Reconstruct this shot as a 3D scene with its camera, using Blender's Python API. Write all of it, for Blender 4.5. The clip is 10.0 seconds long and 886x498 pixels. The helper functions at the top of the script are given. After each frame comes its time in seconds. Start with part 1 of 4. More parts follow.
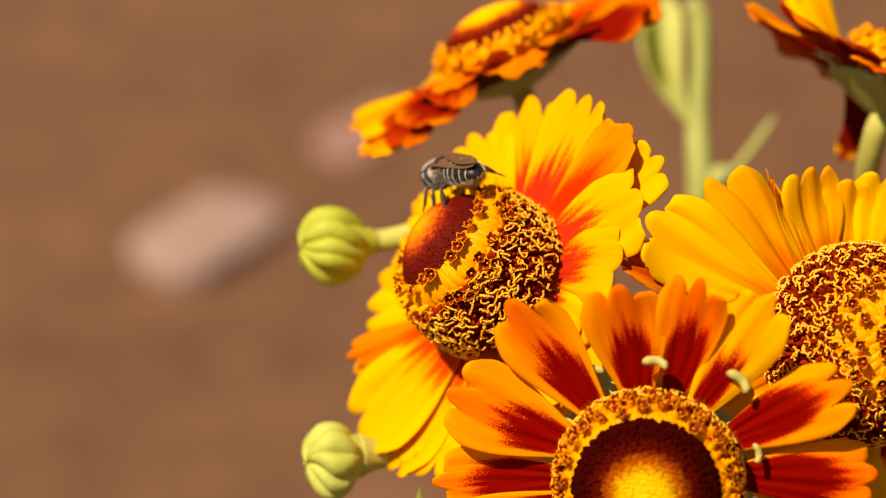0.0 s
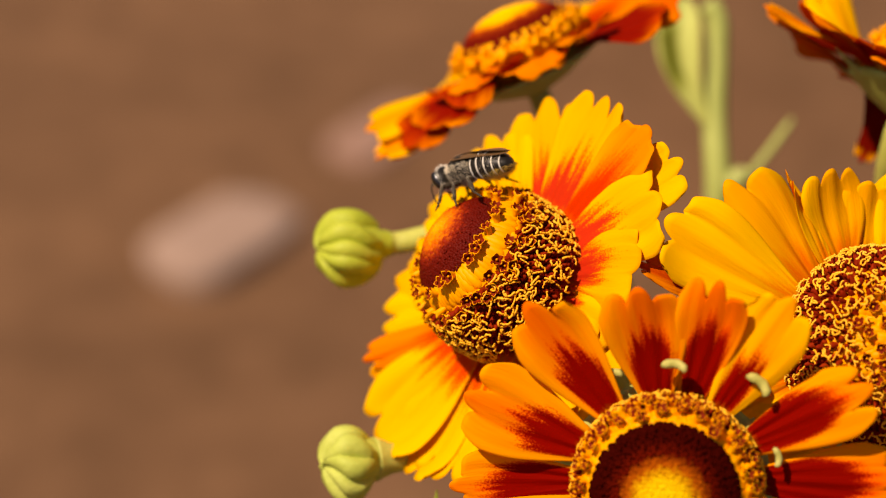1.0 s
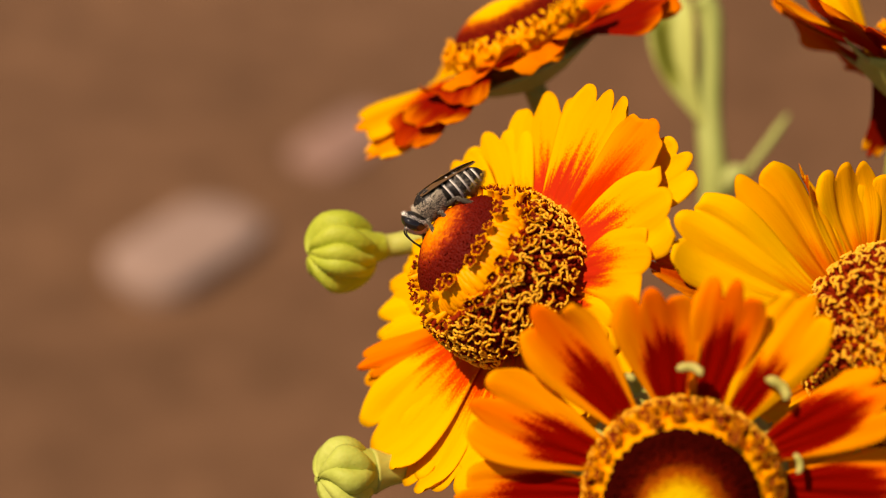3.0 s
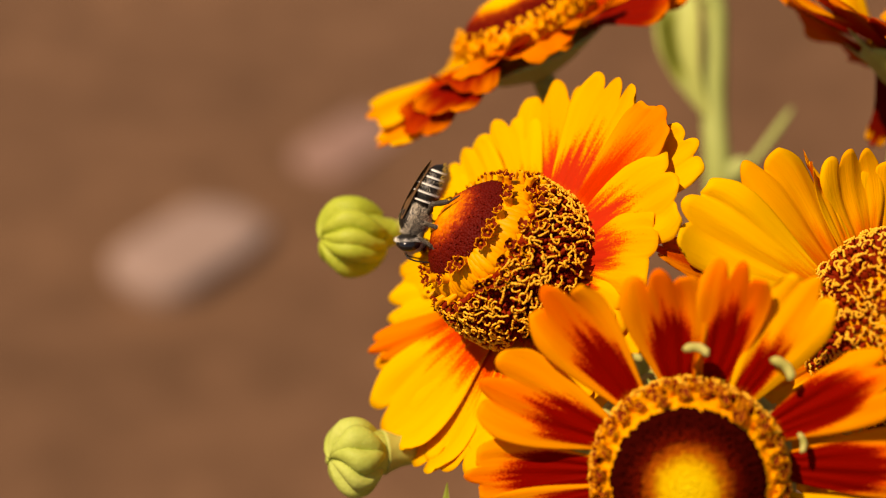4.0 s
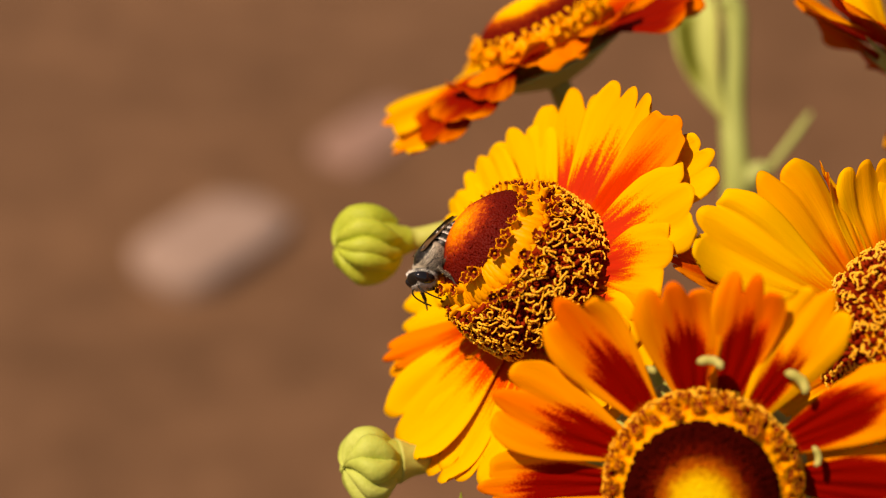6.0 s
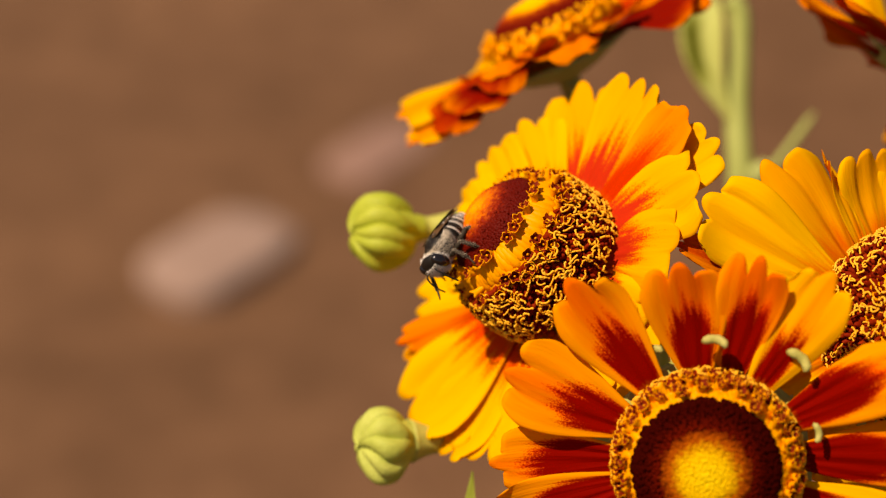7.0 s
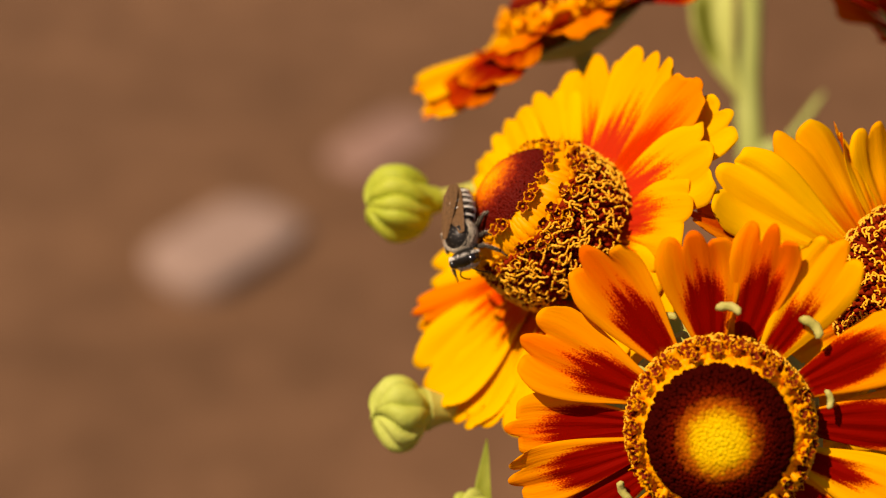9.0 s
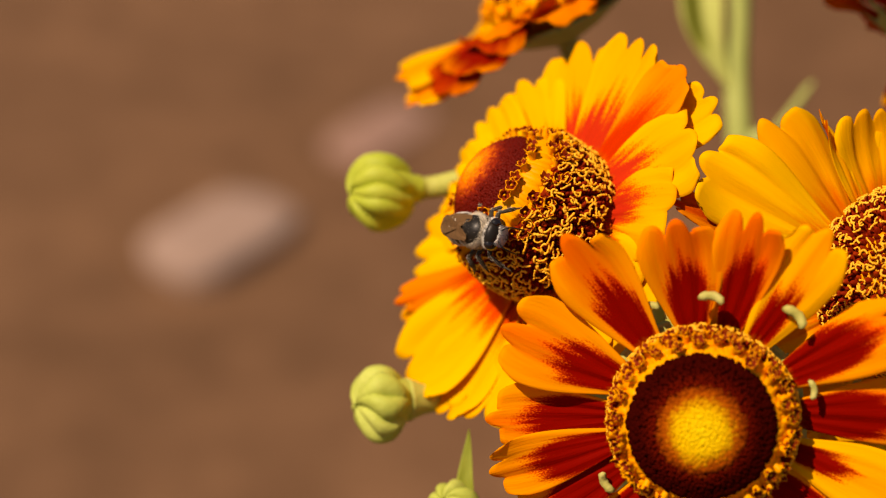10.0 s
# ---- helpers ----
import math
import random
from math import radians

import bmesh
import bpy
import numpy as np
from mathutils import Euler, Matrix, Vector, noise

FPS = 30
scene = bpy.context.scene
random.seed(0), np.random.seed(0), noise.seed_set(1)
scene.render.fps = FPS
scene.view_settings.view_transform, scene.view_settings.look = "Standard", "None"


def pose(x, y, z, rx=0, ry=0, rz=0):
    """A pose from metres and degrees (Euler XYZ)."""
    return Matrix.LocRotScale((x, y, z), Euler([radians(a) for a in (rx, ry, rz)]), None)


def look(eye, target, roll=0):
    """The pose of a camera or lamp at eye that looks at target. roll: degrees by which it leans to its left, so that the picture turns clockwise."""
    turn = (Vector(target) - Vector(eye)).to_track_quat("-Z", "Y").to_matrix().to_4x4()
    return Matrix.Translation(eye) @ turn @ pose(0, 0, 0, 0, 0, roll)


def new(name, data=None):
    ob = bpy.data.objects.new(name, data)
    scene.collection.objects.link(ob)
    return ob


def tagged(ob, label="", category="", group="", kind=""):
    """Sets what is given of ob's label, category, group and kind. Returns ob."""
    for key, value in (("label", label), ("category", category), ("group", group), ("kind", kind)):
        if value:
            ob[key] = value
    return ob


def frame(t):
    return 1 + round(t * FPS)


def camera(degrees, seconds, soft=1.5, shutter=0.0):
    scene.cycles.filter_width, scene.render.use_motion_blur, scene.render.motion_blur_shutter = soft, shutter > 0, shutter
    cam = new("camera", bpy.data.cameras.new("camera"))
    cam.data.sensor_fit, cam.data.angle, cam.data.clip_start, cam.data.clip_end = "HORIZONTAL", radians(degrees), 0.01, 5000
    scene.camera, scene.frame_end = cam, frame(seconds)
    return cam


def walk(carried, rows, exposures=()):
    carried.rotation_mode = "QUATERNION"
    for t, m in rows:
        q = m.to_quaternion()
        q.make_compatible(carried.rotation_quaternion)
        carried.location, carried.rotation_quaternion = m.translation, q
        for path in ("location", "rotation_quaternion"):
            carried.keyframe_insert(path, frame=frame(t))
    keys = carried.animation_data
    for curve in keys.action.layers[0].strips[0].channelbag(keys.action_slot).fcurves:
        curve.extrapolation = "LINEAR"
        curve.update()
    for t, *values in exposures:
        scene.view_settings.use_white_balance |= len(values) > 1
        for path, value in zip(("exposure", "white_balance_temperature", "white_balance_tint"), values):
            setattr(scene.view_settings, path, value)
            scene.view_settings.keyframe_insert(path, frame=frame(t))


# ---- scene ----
cam = camera(26, 10.0, soft=1.1)
PATH = [
    (0, (0.00591, -0.18664, 0.62044), (-0.00230, 0.23487, 0.35162), 0.775),
    (0.3, (0.00619, -0.18615, 0.62034), (-0.00302, 0.23576, 0.35220), 0.710),
    (0.5, (0.00638, -0.18583, 0.62027), (-0.00668, 0.23676, 0.35335), 0.666),
    (0.7, (0.00600, -0.18568, 0.62000), (-0.00736, 0.23799, 0.35481), 0.616),
    (1, (0.00544, -0.18545, 0.61960), (-0.00621, 0.23635, 0.35137), 0.542),
    (1.2, (0.00399, -0.18323, 0.61906), (-0.00272, 0.23837, 0.35039), 0.481),
    (1.5, (0.00181, -0.17990, 0.61826), (-0.00021, 0.24365, 0.35255), 0.390),
    (1.7, (0.00099, -0.17878, 0.61744), (-0.00535, 0.24326, 0.34937), 0.392),
    (2, (-0.00023, -0.17709, 0.61622), (-0.00245, 0.24498, 0.34815), 0.396),
    (2.2, (0.00048, -0.17736, 0.61575), (-0.00067, 0.24328, 0.34544), 0.443),
    (2.5, (0.00155, -0.17777, 0.61505), (0.00130, 0.24374, 0.34611), 0.514),
    (3.8, (-0.00030, -0.18066, 0.61333), (-0.00342, 0.24344, 0.34852), 0.786),
    (4, (-0.00013, -0.18269, 0.61383), (-0.00145, 0.24146, 0.34908), 0.852),
    (4.2, (0.00095, -0.18324, 0.61382), (-0.00586, 0.24246, 0.35158), 0.853),
    (4.5, (0.00256, -0.18407, 0.61381), (0.00135, 0.23982, 0.34865), 0.854),
    (4.7, (0.00385, -0.18311, 0.61290), (-0.00704, 0.24037, 0.34719), 0.777),
    (5, (0.00579, -0.18168, 0.61154), (0.00117, 0.24141, 0.34513), 0.661),
    (5.2, (0.00481, -0.18191, 0.61241), (-0.00069, 0.24254, 0.34819), 0.637),
    (5.5, (0.00335, -0.18226, 0.61371), (-0.00393, 0.24070, 0.34717), 0.601),
    (5.7, (0.00206, -0.18004, 0.61536), (-0.00523, 0.24200, 0.34734), 0.511),
    (7, (-0.00009, -0.18924, 0.61562), (-0.00857, 0.23634, 0.35331), 0.828),
    (7.2, (0.00013, -0.19036, 0.61584), (-0.00714, 0.23437, 0.35211), 0.875),
    (7.5, (0.00045, -0.19203, 0.61618), (-0.00720, 0.23215, 0.35158), 0.945),
    (7.7, (0.00063, -0.19201, 0.61602), (-0.00800, 0.23322, 0.35313), 0.910),
    (8, (0.00091, -0.19197, 0.61577), (-0.00729, 0.23280, 0.35214), 0.858),
    (8.2, (-0.00072, -0.19221, 0.61563), (-0.00964, 0.23570, 0.35708), 0.897),
    (8.5, (-0.00316, -0.19257, 0.61543), (-0.01070, 0.23202, 0.35147), 0.956),
    (8.7, (-0.00249, -0.19278, 0.61503), (-0.01511, 0.23114, 0.35016), 0.984),
    (9, (-0.00149, -0.19310, 0.61444), (-0.01065, 0.23186, 0.35114), 1.025),
    (9.2, (-0.00108, -0.19236, 0.61435), (-0.01150, 0.23123, 0.34889), 1.044),
    (9.5, (-0.00047, -0.19124, 0.61421), (-0.01068, 0.23229, 0.34866), 1.073),
    (9.7, (-0.00006, -0.19127, 0.61381), (-0.01136, 0.23263, 0.34890), 1.068),
    (10, (0.00056, -0.19132, 0.61321), (-0.00847, 0.23231, 0.34778), 1.061),
]
EXPOSURES = [(0, 0.44, 7860, 23), (0.6, 0.36, 7860, 23), (1.5, 0.18, 7960, 23), (10, 0.15, 7960, 23)]
walk(cam, [(t, look(eye, target, roll)) for t, eye, target, roll in PATH], EXPOSURES)
# The lens is set close to a flower, with a shallow zone of sharpness.
cam.data.dof.use_dof = True
cam.data.dof.focus_distance = 0.209
cam.data.dof.aperture_fstop = 13.0

# ---- light ----
SUN = Vector((-0.44, -0.29, 0.85)).normalized()
world = bpy.data.worlds.new("daylight")
scene.world = world
world.use_nodes = True
wn = world.node_tree.nodes
sky = wn.new("ShaderNodeTexSky")
sky.sky_type = "NISHITA"
sky.sun_disc = False
sky.sun_elevation = math.asin(SUN.z)
sky.sun_rotation = math.atan2(SUN.x, SUN.y)
world.node_tree.links.new(sky.outputs[0], wn["Background"].inputs[0])
wn["Background"].inputs[1].default_value = 0.06

sun_data = bpy.data.lights.new("sun", "SUN")
sun_data.energy = 5.0
sun_data.angle = radians(0.5)
sun_data.color = (1.0, 0.91, 0.76)
sun = new("sun", sun_data)
sun.matrix_world = look((SUN.x * 3, SUN.y * 3, SUN.z * 3), (0, 0, 0))

# ---- materials ----


def material(name, rough=0.5, spec=0.5):
    m = bpy.data.materials.new(name)
    m.use_nodes = True
    b = m.node_tree.nodes["Principled BSDF"]
    b.inputs["Roughness"].default_value = rough
    b.inputs["Specular IOR Level"].default_value = spec
    return m, m.node_tree.nodes, m.node_tree.links, b


def rgba(c):
    return (c[0], c[1], c[2], 1.0)


def ramp(nodes, links, fac, stops):
    r = nodes.new("ShaderNodeValToRGB")
    while len(r.color_ramp.elements) < len(stops):
        r.color_ramp.elements.new(0.5)
    for e, (p, c) in zip(r.color_ramp.elements, stops):
        e.position, e.color = p, rgba(c)
    links.new(fac, r.inputs[0])
    return r.outputs[0]


def calc(nodes, links, op, a, b=None, clamp=False):
    n = nodes.new("ShaderNodeMath")
    n.operation, n.use_clamp = op, clamp
    for i, v in enumerate((a, b)):
        if v is None:
            continue
        if isinstance(v, (int, float)):
            n.inputs[i].default_value = v
        else:
            links.new(v, n.inputs[i])
    return n.outputs[0]


def blend(nodes, links, fac, a, b):
    n = nodes.new("ShaderNodeMix")
    n.data_type = "RGBA"
    if isinstance(fac, (int, float)):
        n.inputs[0].default_value = fac
    else:
        links.new(fac, n.inputs[0])
    for i, v in ((6, a), (7, b)):
        if isinstance(v, tuple):
            n.inputs[i].default_value = rgba(v)
        else:
            links.new(v, n.inputs[i])
    return n.outputs[2]


def noise_tex(nodes, links, vec, scale, detail=3.0, rough=0.5):
    n = nodes.new("ShaderNodeTexNoise")
    n.inputs["Scale"].default_value = scale
    n.inputs["Detail"].default_value = detail
    n.inputs["Roughness"].default_value = rough
    if vec is not None:
        links.new(vec, n.inputs["Vector"])
    return n.outputs[0]


def bump(nodes, links, bsdf, height, strength, distance):
    n = nodes.new("ShaderNodeBump")
    n.inputs["Strength"].default_value = strength
    n.inputs["Distance"].default_value = distance
    links.new(height, n.inputs["Height"])
    links.new(n.outputs[0], bsdf.inputs["Normal"])


def thin(m, nodes, links, b, colour, share):
    """Lets part of the light through a petal or a leaf."""
    tr = nodes.new("ShaderNodeBsdfTranslucent")
    mix = nodes.new("ShaderNodeMixShader")
    mix.inputs[0].default_value = share
    if isinstance(colour, tuple):
        tr.inputs[0].default_value = rgba(colour)
    else:
        links.new(colour, tr.inputs[0])
    links.new(b.outputs[0], mix.inputs[1])
    links.new(tr.outputs[0], mix.inputs[2])
    links.new(mix.outputs[0], nodes["Material Output"].inputs[0])


def petal_material(name, tip, mid, blotch, reach, soft, edge, streak, speck=0.25, base=(0.75, 0.22, 0.004), share=0.3, vary=0.25, fringe=None, power=2.2, margin=0.0):
    """Tip and mid colours, a streaked blotch that reaches so far along the petal and fades towards its edges."""
    m, n, l, b = material(name, 0.65, 0.02)
    uv = n.new("ShaderNodeUVMap")
    sep = n.new("ShaderNodeSeparateXYZ")
    l.new(uv.outputs[0], sep.inputs[0])
    rnd = n.new("ShaderNodeObjectInfo").outputs["Random"]
    u, v = sep.outputs[0], sep.outputs[1]
    off = calc(n, l, "MULTIPLY", rnd, 37.0)
    comb = n.new("ShaderNodeCombineXYZ")
    l.new(calc(n, l, "ADD", calc(n, l, "MULTIPLY", u, 11.0), off), comb.inputs[0])
    l.new(calc(n, l, "MULTIPLY", v, 1.6), comb.inputs[1])
    l.new(off, comb.inputs[2])
    s = noise_tex(n, l, comb.outputs[0], 1.0, 4.0, 0.6)
    comb2 = n.new("ShaderNodeCombineXYZ")
    l.new(calc(n, l, "ADD", calc(n, l, "MULTIPLY", u, 60.0), off), comb2.inputs[0])
    l.new(calc(n, l, "MULTIPLY", v, 60.0), comb2.inputs[1])
    f = noise_tex(n, l, comb2.outputs[0], 1.0, 2.0, 0.6)
    e = calc(n, l, "MULTIPLY", calc(n, l, "ABSOLUTE", calc(n, l, "SUBTRACT", u, calc(n, l, "ADD", calc(n, l, "MULTIPLY", rnd, 0.16), 0.42))), 2.0)
    e2 = calc(n, l, "MULTIPLY", calc(n, l, "POWER", e, power), edge)
    q = calc(n, l, "ADD", v, calc(n, l, "MULTIPLY", calc(n, l, "SUBTRACT", s, 0.5), streak))
    q = calc(n, l, "ADD", q, calc(n, l, "MULTIPLY", calc(n, l, "SUBTRACT", f, 0.5), speck))
    q = calc(n, l, "ADD", q, e2)
    if margin:
        low = calc(n, l, "MAXIMUM", calc(n, l, "SUBTRACT", 0.45, v), 0.0)
        q = calc(n, l, "ADD", q, calc(n, l, "MULTIPLY", calc(n, l, "MULTIPLY", calc(n, l, "POWER", e, 1.5), low), margin))
    q = calc(n, l, "ADD", q, calc(n, l, "MULTIPLY", calc(n, l, "SUBTRACT", rnd, 0.5), vary))
    mask = n.new("ShaderNodeMapRange")
    mask.interpolation_type = "SMOOTHSTEP"
    mask.inputs[1].default_value, mask.inputs[2].default_value = reach - soft, reach + soft
    mask.inputs[3].default_value, mask.inputs[4].default_value = 1.0, 0.0
    l.new(q, mask.inputs[0])
    out = n.new("ShaderNodeMapRange")
    out.inputs[1].default_value, out.inputs[2].default_value = 0.3, 0.75
    l.new(calc(n, l, "ADD", calc(n, l, "ADD", calc(n, l, "MULTIPLY", e, 0.55), calc(n, l, "MULTIPLY", s, 0.5)), calc(n, l, "MULTIPLY", calc(n, l, "SUBTRACT", rnd, 0.45), 0.5)), out.inputs[0])
    ground = blend(n, l, out.outputs[0], mid, tip)
    if fringe:
        wide = n.new("ShaderNodeMapRange")
        wide.interpolation_type = "SMOOTHSTEP"
        wide.inputs[1].default_value, wide.inputs[2].default_value = reach - soft * 0.2, reach + soft * 2.0
        wide.inputs[3].default_value, wide.inputs[4].default_value = 0.85, 0.0
        l.new(q, wide.inputs[0])
        ground = blend(n, l, wide.outputs[0], ground, fringe)
    col = blend(n, l, mask.outputs[0], ground, blotch)
    root = n.new("ShaderNodeMapRange")
    root.inputs[1].default_value, root.inputs[2].default_value = 0.03, 0.16
    root.inputs[3].default_value, root.inputs[4].default_value = 0.7, 0.0
    l.new(calc(n, l, "ADD", v, calc(n, l, "MULTIPLY", calc(n, l, "SUBTRACT", s, 0.5), 0.15)), root.inputs[0])
    col = blend(n, l, root.outputs[0], col, base)
    l.new(col, b.inputs["Base Color"])
    comb3 = n.new("ShaderNodeCombineXYZ")
    l.new(calc(n, l, "ADD", calc(n, l, "MULTIPLY", u, 26.0), off), comb3.inputs[0])
    l.new(calc(n, l, "MULTIPLY", v, 2.5), comb3.inputs[1])
    bump(n, l, b, noise_tex(n, l, comb3.outputs[0], 1.0, 3.0, 0.55), 0.22, 0.0004)
    thin(m, n, l, b, col, share)
    return m


GOLD, ORANGE = (0.82, 0.38, 0.003), (0.72, 0.20, 0.003)
SCARLET, BLOOD = (0.66, 0.036, 0.003), (0.24, 0.003, 0.0005)

m_petal_yellow = petal_material("petal_yellow", (0.90, 0.475, 0.004), (0.88, 0.41, 0.004), (0.62, 0.034, 0.008), 0.44, 0.09, 0.30, 0.80, 0.50, vary=0.12, fringe=(0.84, 0.20, 0.003), power=1.8)
m_petal_plain = petal_material("petal_plain_yellow", (0.90, 0.505, 0.004), (0.89, 0.45, 0.004), (0.68, 0.05, 0.004), 0.34, 0.15, 0.10, 0.7, 0.35, vary=0.15)
m_petal_orange = petal_material("petal_orange_blotched", (0.92, 0.33, 0.003), (0.86, 0.155, 0.001), BLOOD, 0.60, 0.06, 0.62, 0.52, 0.32, base=(0.80, 0.20, 0.002), vary=0.14, fringe=(0.72, 0.026, 0.001), power=2.6, margin=1.1)
m_petal_sunset = petal_material("petal_sunset", (0.90, 0.34, 0.003), (0.84, 0.24, 0.002), SCARLET, 0.62, 0.20, 0.30, 0.5, 0.4, vary=0.1)
m_petal_gold = petal_material("petal_gold", (0.91, 0.50, 0.004), (0.88, 0.38, 0.003), (0.76, 0.15, 0.003), 0.24, 0.2, 0.1, 0.7, 0.2, vary=0.15)
m_petal_red = petal_material("petal_red", (0.84, 0.31, 0.003), (0.68, 0.095, 0.003), (0.42, 0.022, 0.002), 0.55, 0.22, 0.30, 0.65, 0.2, vary=0.45)
m_petal_flame = petal_material("petal_flame", (0.91, 0.46, 0.004), (0.88, 0.28, 0.003), (0.50, 0.026, 0.002), 0.50, 0.10, 0.20, 0.5, 0.25, vary=0.15, fringe=(0.80, 0.14, 0.002))
m_petal_deep = petal_material("petal_orange_deep_blotch", (0.92, 0.32, 0.003), (0.86, 0.15, 0.001), BLOOD, 0.76, 0.07, 0.50, 0.45, 0.32, base=(0.80, 0.20, 0.002), vary=0.10, fringe=(0.70, 0.026, 0.001), power=2.8, margin=0.8)
# Orange blotched petal again, with sunlight on it put into yellower tip and mid.
m_petal_sunlit = petal_material("petal_orange_sunlit", (0.92, 0.45, 0.004), (0.91, 0.31, 0.003), BLOOD, 0.54, 0.06, 0.66, 0.52, 0.32, base=(0.80, 0.20, 0.002), vary=0.10, fringe=(0.78, 0.06, 0.002), power=2.4, margin=1.1)
m_petal_ember = petal_material("petal_ember", (0.82, 0.22, 0.002), (0.74, 0.11, 0.002), (0.50, 0.028, 0.002), 0.55, 0.20, 0.25, 0.55, 0.2, vary=0.3)
m_petal_rosy = petal_material("petal_rosy_blotched", (0.90, 0.43, 0.004), (0.88, 0.34, 0.004), (0.60, 0.030, 0.008), 0.56, 0.10, 0.52, 0.75, 0.55, vary=0.1, fringe=(0.84, 0.18, 0.003), power=1.8)
# Red hanging petal: the shade under the flower is put into its dark colour.
m_petal_shaded = petal_material("petal_red_shaded", (0.88, 0.40, 0.003), (0.30, 0.016, 0.001), (0.14, 0.004, 0.0006), 0.88, 0.04, 0.03, 0.1, 0.08, base=(0.07, 0.002, 0.0005), share=0.12, vary=0.0)
m_petal_dark = petal_material("petal_dark_red", ORANGE, (0.55, 0.05, 0.002), (0.24, 0.006, 0.001), 0.85, 0.16, 0.15, 0.4, 0.2, vary=0.2)
m_under_yellow = petal_material("petal_underside_gold", GOLD, ORANGE, (0.60, 0.09, 0.003), 0.25, 0.2, 0.1, 0.4, 0.1)
m_under_red = petal_material("petal_underside_red", ORANGE, (0.76, 0.095, 0.003), (0.56, 0.024, 0.001), 0.6, 0.3, 0.2, 0.5, 0.1, share=0.6)


def plain_material(name, colours, rough, scale, spec=0.3, share=0.0, relief=0.0, size=0.0003):
    """A plant or hair surface with mottling at two scales and a little change from piece to piece."""
    m, n, l, b = material(name, rough, spec)
    co = n.new("ShaderNodeTexCoord").outputs["Object"]
    a = noise_tex(n, l, co, scale, 3.0, 0.6)
    fine = noise_tex(n, l, co, scale * 6.0, 2.0, 0.6)
    rnd = n.new("ShaderNodeObjectInfo").outputs["Random"]
    isl = n.new("ShaderNodeNewGeometry").outputs["Random Per Island"]
    x = calc(n, l, "ADD", calc(n, l, "MULTIPLY", a, 0.45), calc(n, l, "MULTIPLY", fine, 0.25))
    x = calc(n, l, "ADD", x, calc(n, l, "MULTIPLY", rnd, 0.12))
    x = calc(n, l, "ADD", x, calc(n, l, "MULTIPLY", isl, 0.2))
    k = len(colours) - 1
    col = ramp(n, l, x, [(0.2 + 0.6 * i / k, c) for i, c in enumerate(colours)])
    l.new(col, b.inputs["Base Color"])
    if relief:
        bump(n, l, b, fine, relief, size)
    if share:
        thin(m, n, l, b, col, share)
    return m


def cap_material(name, stops, rough=0.6, mottle=0.35, single=0.25, gloss=0.03):
    """Buds of the disc, coloured from the middle (0) to the rim (1)."""
    m, n, l, b = material(name, rough, gloss)
    uv = n.new("ShaderNodeUVMap")
    sep = n.new("ShaderNodeSeparateXYZ")
    l.new(uv.outputs[0], sep.inputs[0])
    co = n.new("ShaderNodeTexCoord").outputs["Object"]
    isl = n.new("ShaderNodeNewGeometry").outputs["Random Per Island"]
    x = calc(n, l, "ADD", sep.outputs[0], calc(n, l, "MULTIPLY", calc(n, l, "SUBTRACT", noise_tex(n, l, co, 420.0, 3.0), 0.5), mottle))
    x = calc(n, l, "ADD", x, calc(n, l, "MULTIPLY", calc(n, l, "SUBTRACT", isl, 0.5), single))
    l.new(ramp(n, l, x, stops), b.inputs["Base Color"])
    bump(n, l, b, noise_tex(n, l, co, 4200.0, 2.0), 0.2, 0.00003)
    return m


# The gold middle is partly bud colour, partly a sheen painted onto the maroon.
m_cap_red = cap_material("disc_buds_red", [(0.0, (0.86, 0.32, 0.006)), (0.30, (0.70, 0.15, 0.004)), (0.52, (0.24, 0.016, 0.002)), (0.66, (0.105, 0.004, 0.0006)), (1.0, (0.075, 0.0025, 0.0005))], rough=0.5, mottle=0.2, single=0.12, gloss=0.06)
m_cap_yellow = cap_material("disc_buds_yellow_centre", [(0.0, (0.66, 0.47, 0.012)), (0.26, (0.64, 0.39, 0.009)), (0.42, (0.32, 0.065, 0.003)), (0.56, (0.085, 0.004, 0.0006)), (0.75, (0.035, 0.0014, 0.0004)), (1.0, (0.024, 0.001, 0.0003))], rough=0.8, mottle=0.05, single=0.05, gloss=0.01)
m_cap_amber = cap_material("disc_buds_amber", [(0.0, (0.88, 0.46, 0.008)), (0.42, (0.84, 0.36, 0.005)), (0.56, (0.36, 0.04, 0.003)), (0.70, (0.13, 0.005, 0.001)), (1.0, (0.10, 0.004, 0.001))], mottle=0.10, single=0.08)
m_cap_gold = cap_material("disc_buds_gold", [(0.0, (0.78, 0.33, 0.006)), (1.0, (0.78, 0.30, 0.005))])
m_tube = plain_material("floret_tube_orange", [(0.80, 0.24, 0.003), (0.87, 0.34, 0.004), (0.90, 0.42, 0.006)], 0.5, 500.0, share=0.15, spec=0.1)
m_dark = plain_material("floret_tube_brown", [(0.13, 0.007, 0.001), (0.20, 0.013, 0.0015), (0.30, 0.030, 0.002)], 0.65, 500.0, spec=0.05)
m_anther = plain_material("anther_brown", [(0.10, 0.006, 0.001), (0.17, 0.014, 0.002), (0.27, 0.035, 0.003)], 0.65, 600.0, spec=0.05)
m_curl = plain_material("style_yellow", [(0.82, 0.34, 0.010), (0.90, 0.47, 0.03), (0.93, 0.58, 0.08)], 0.5, 400.0, share=0.1, spec=0.15)
m_bud = plain_material("bud_green", [(0.24, 0.31, 0.02), (0.37, 0.43, 0.035), (0.50, 0.54, 0.07)], 0.6, 260.0, share=0.12, relief=0.3)
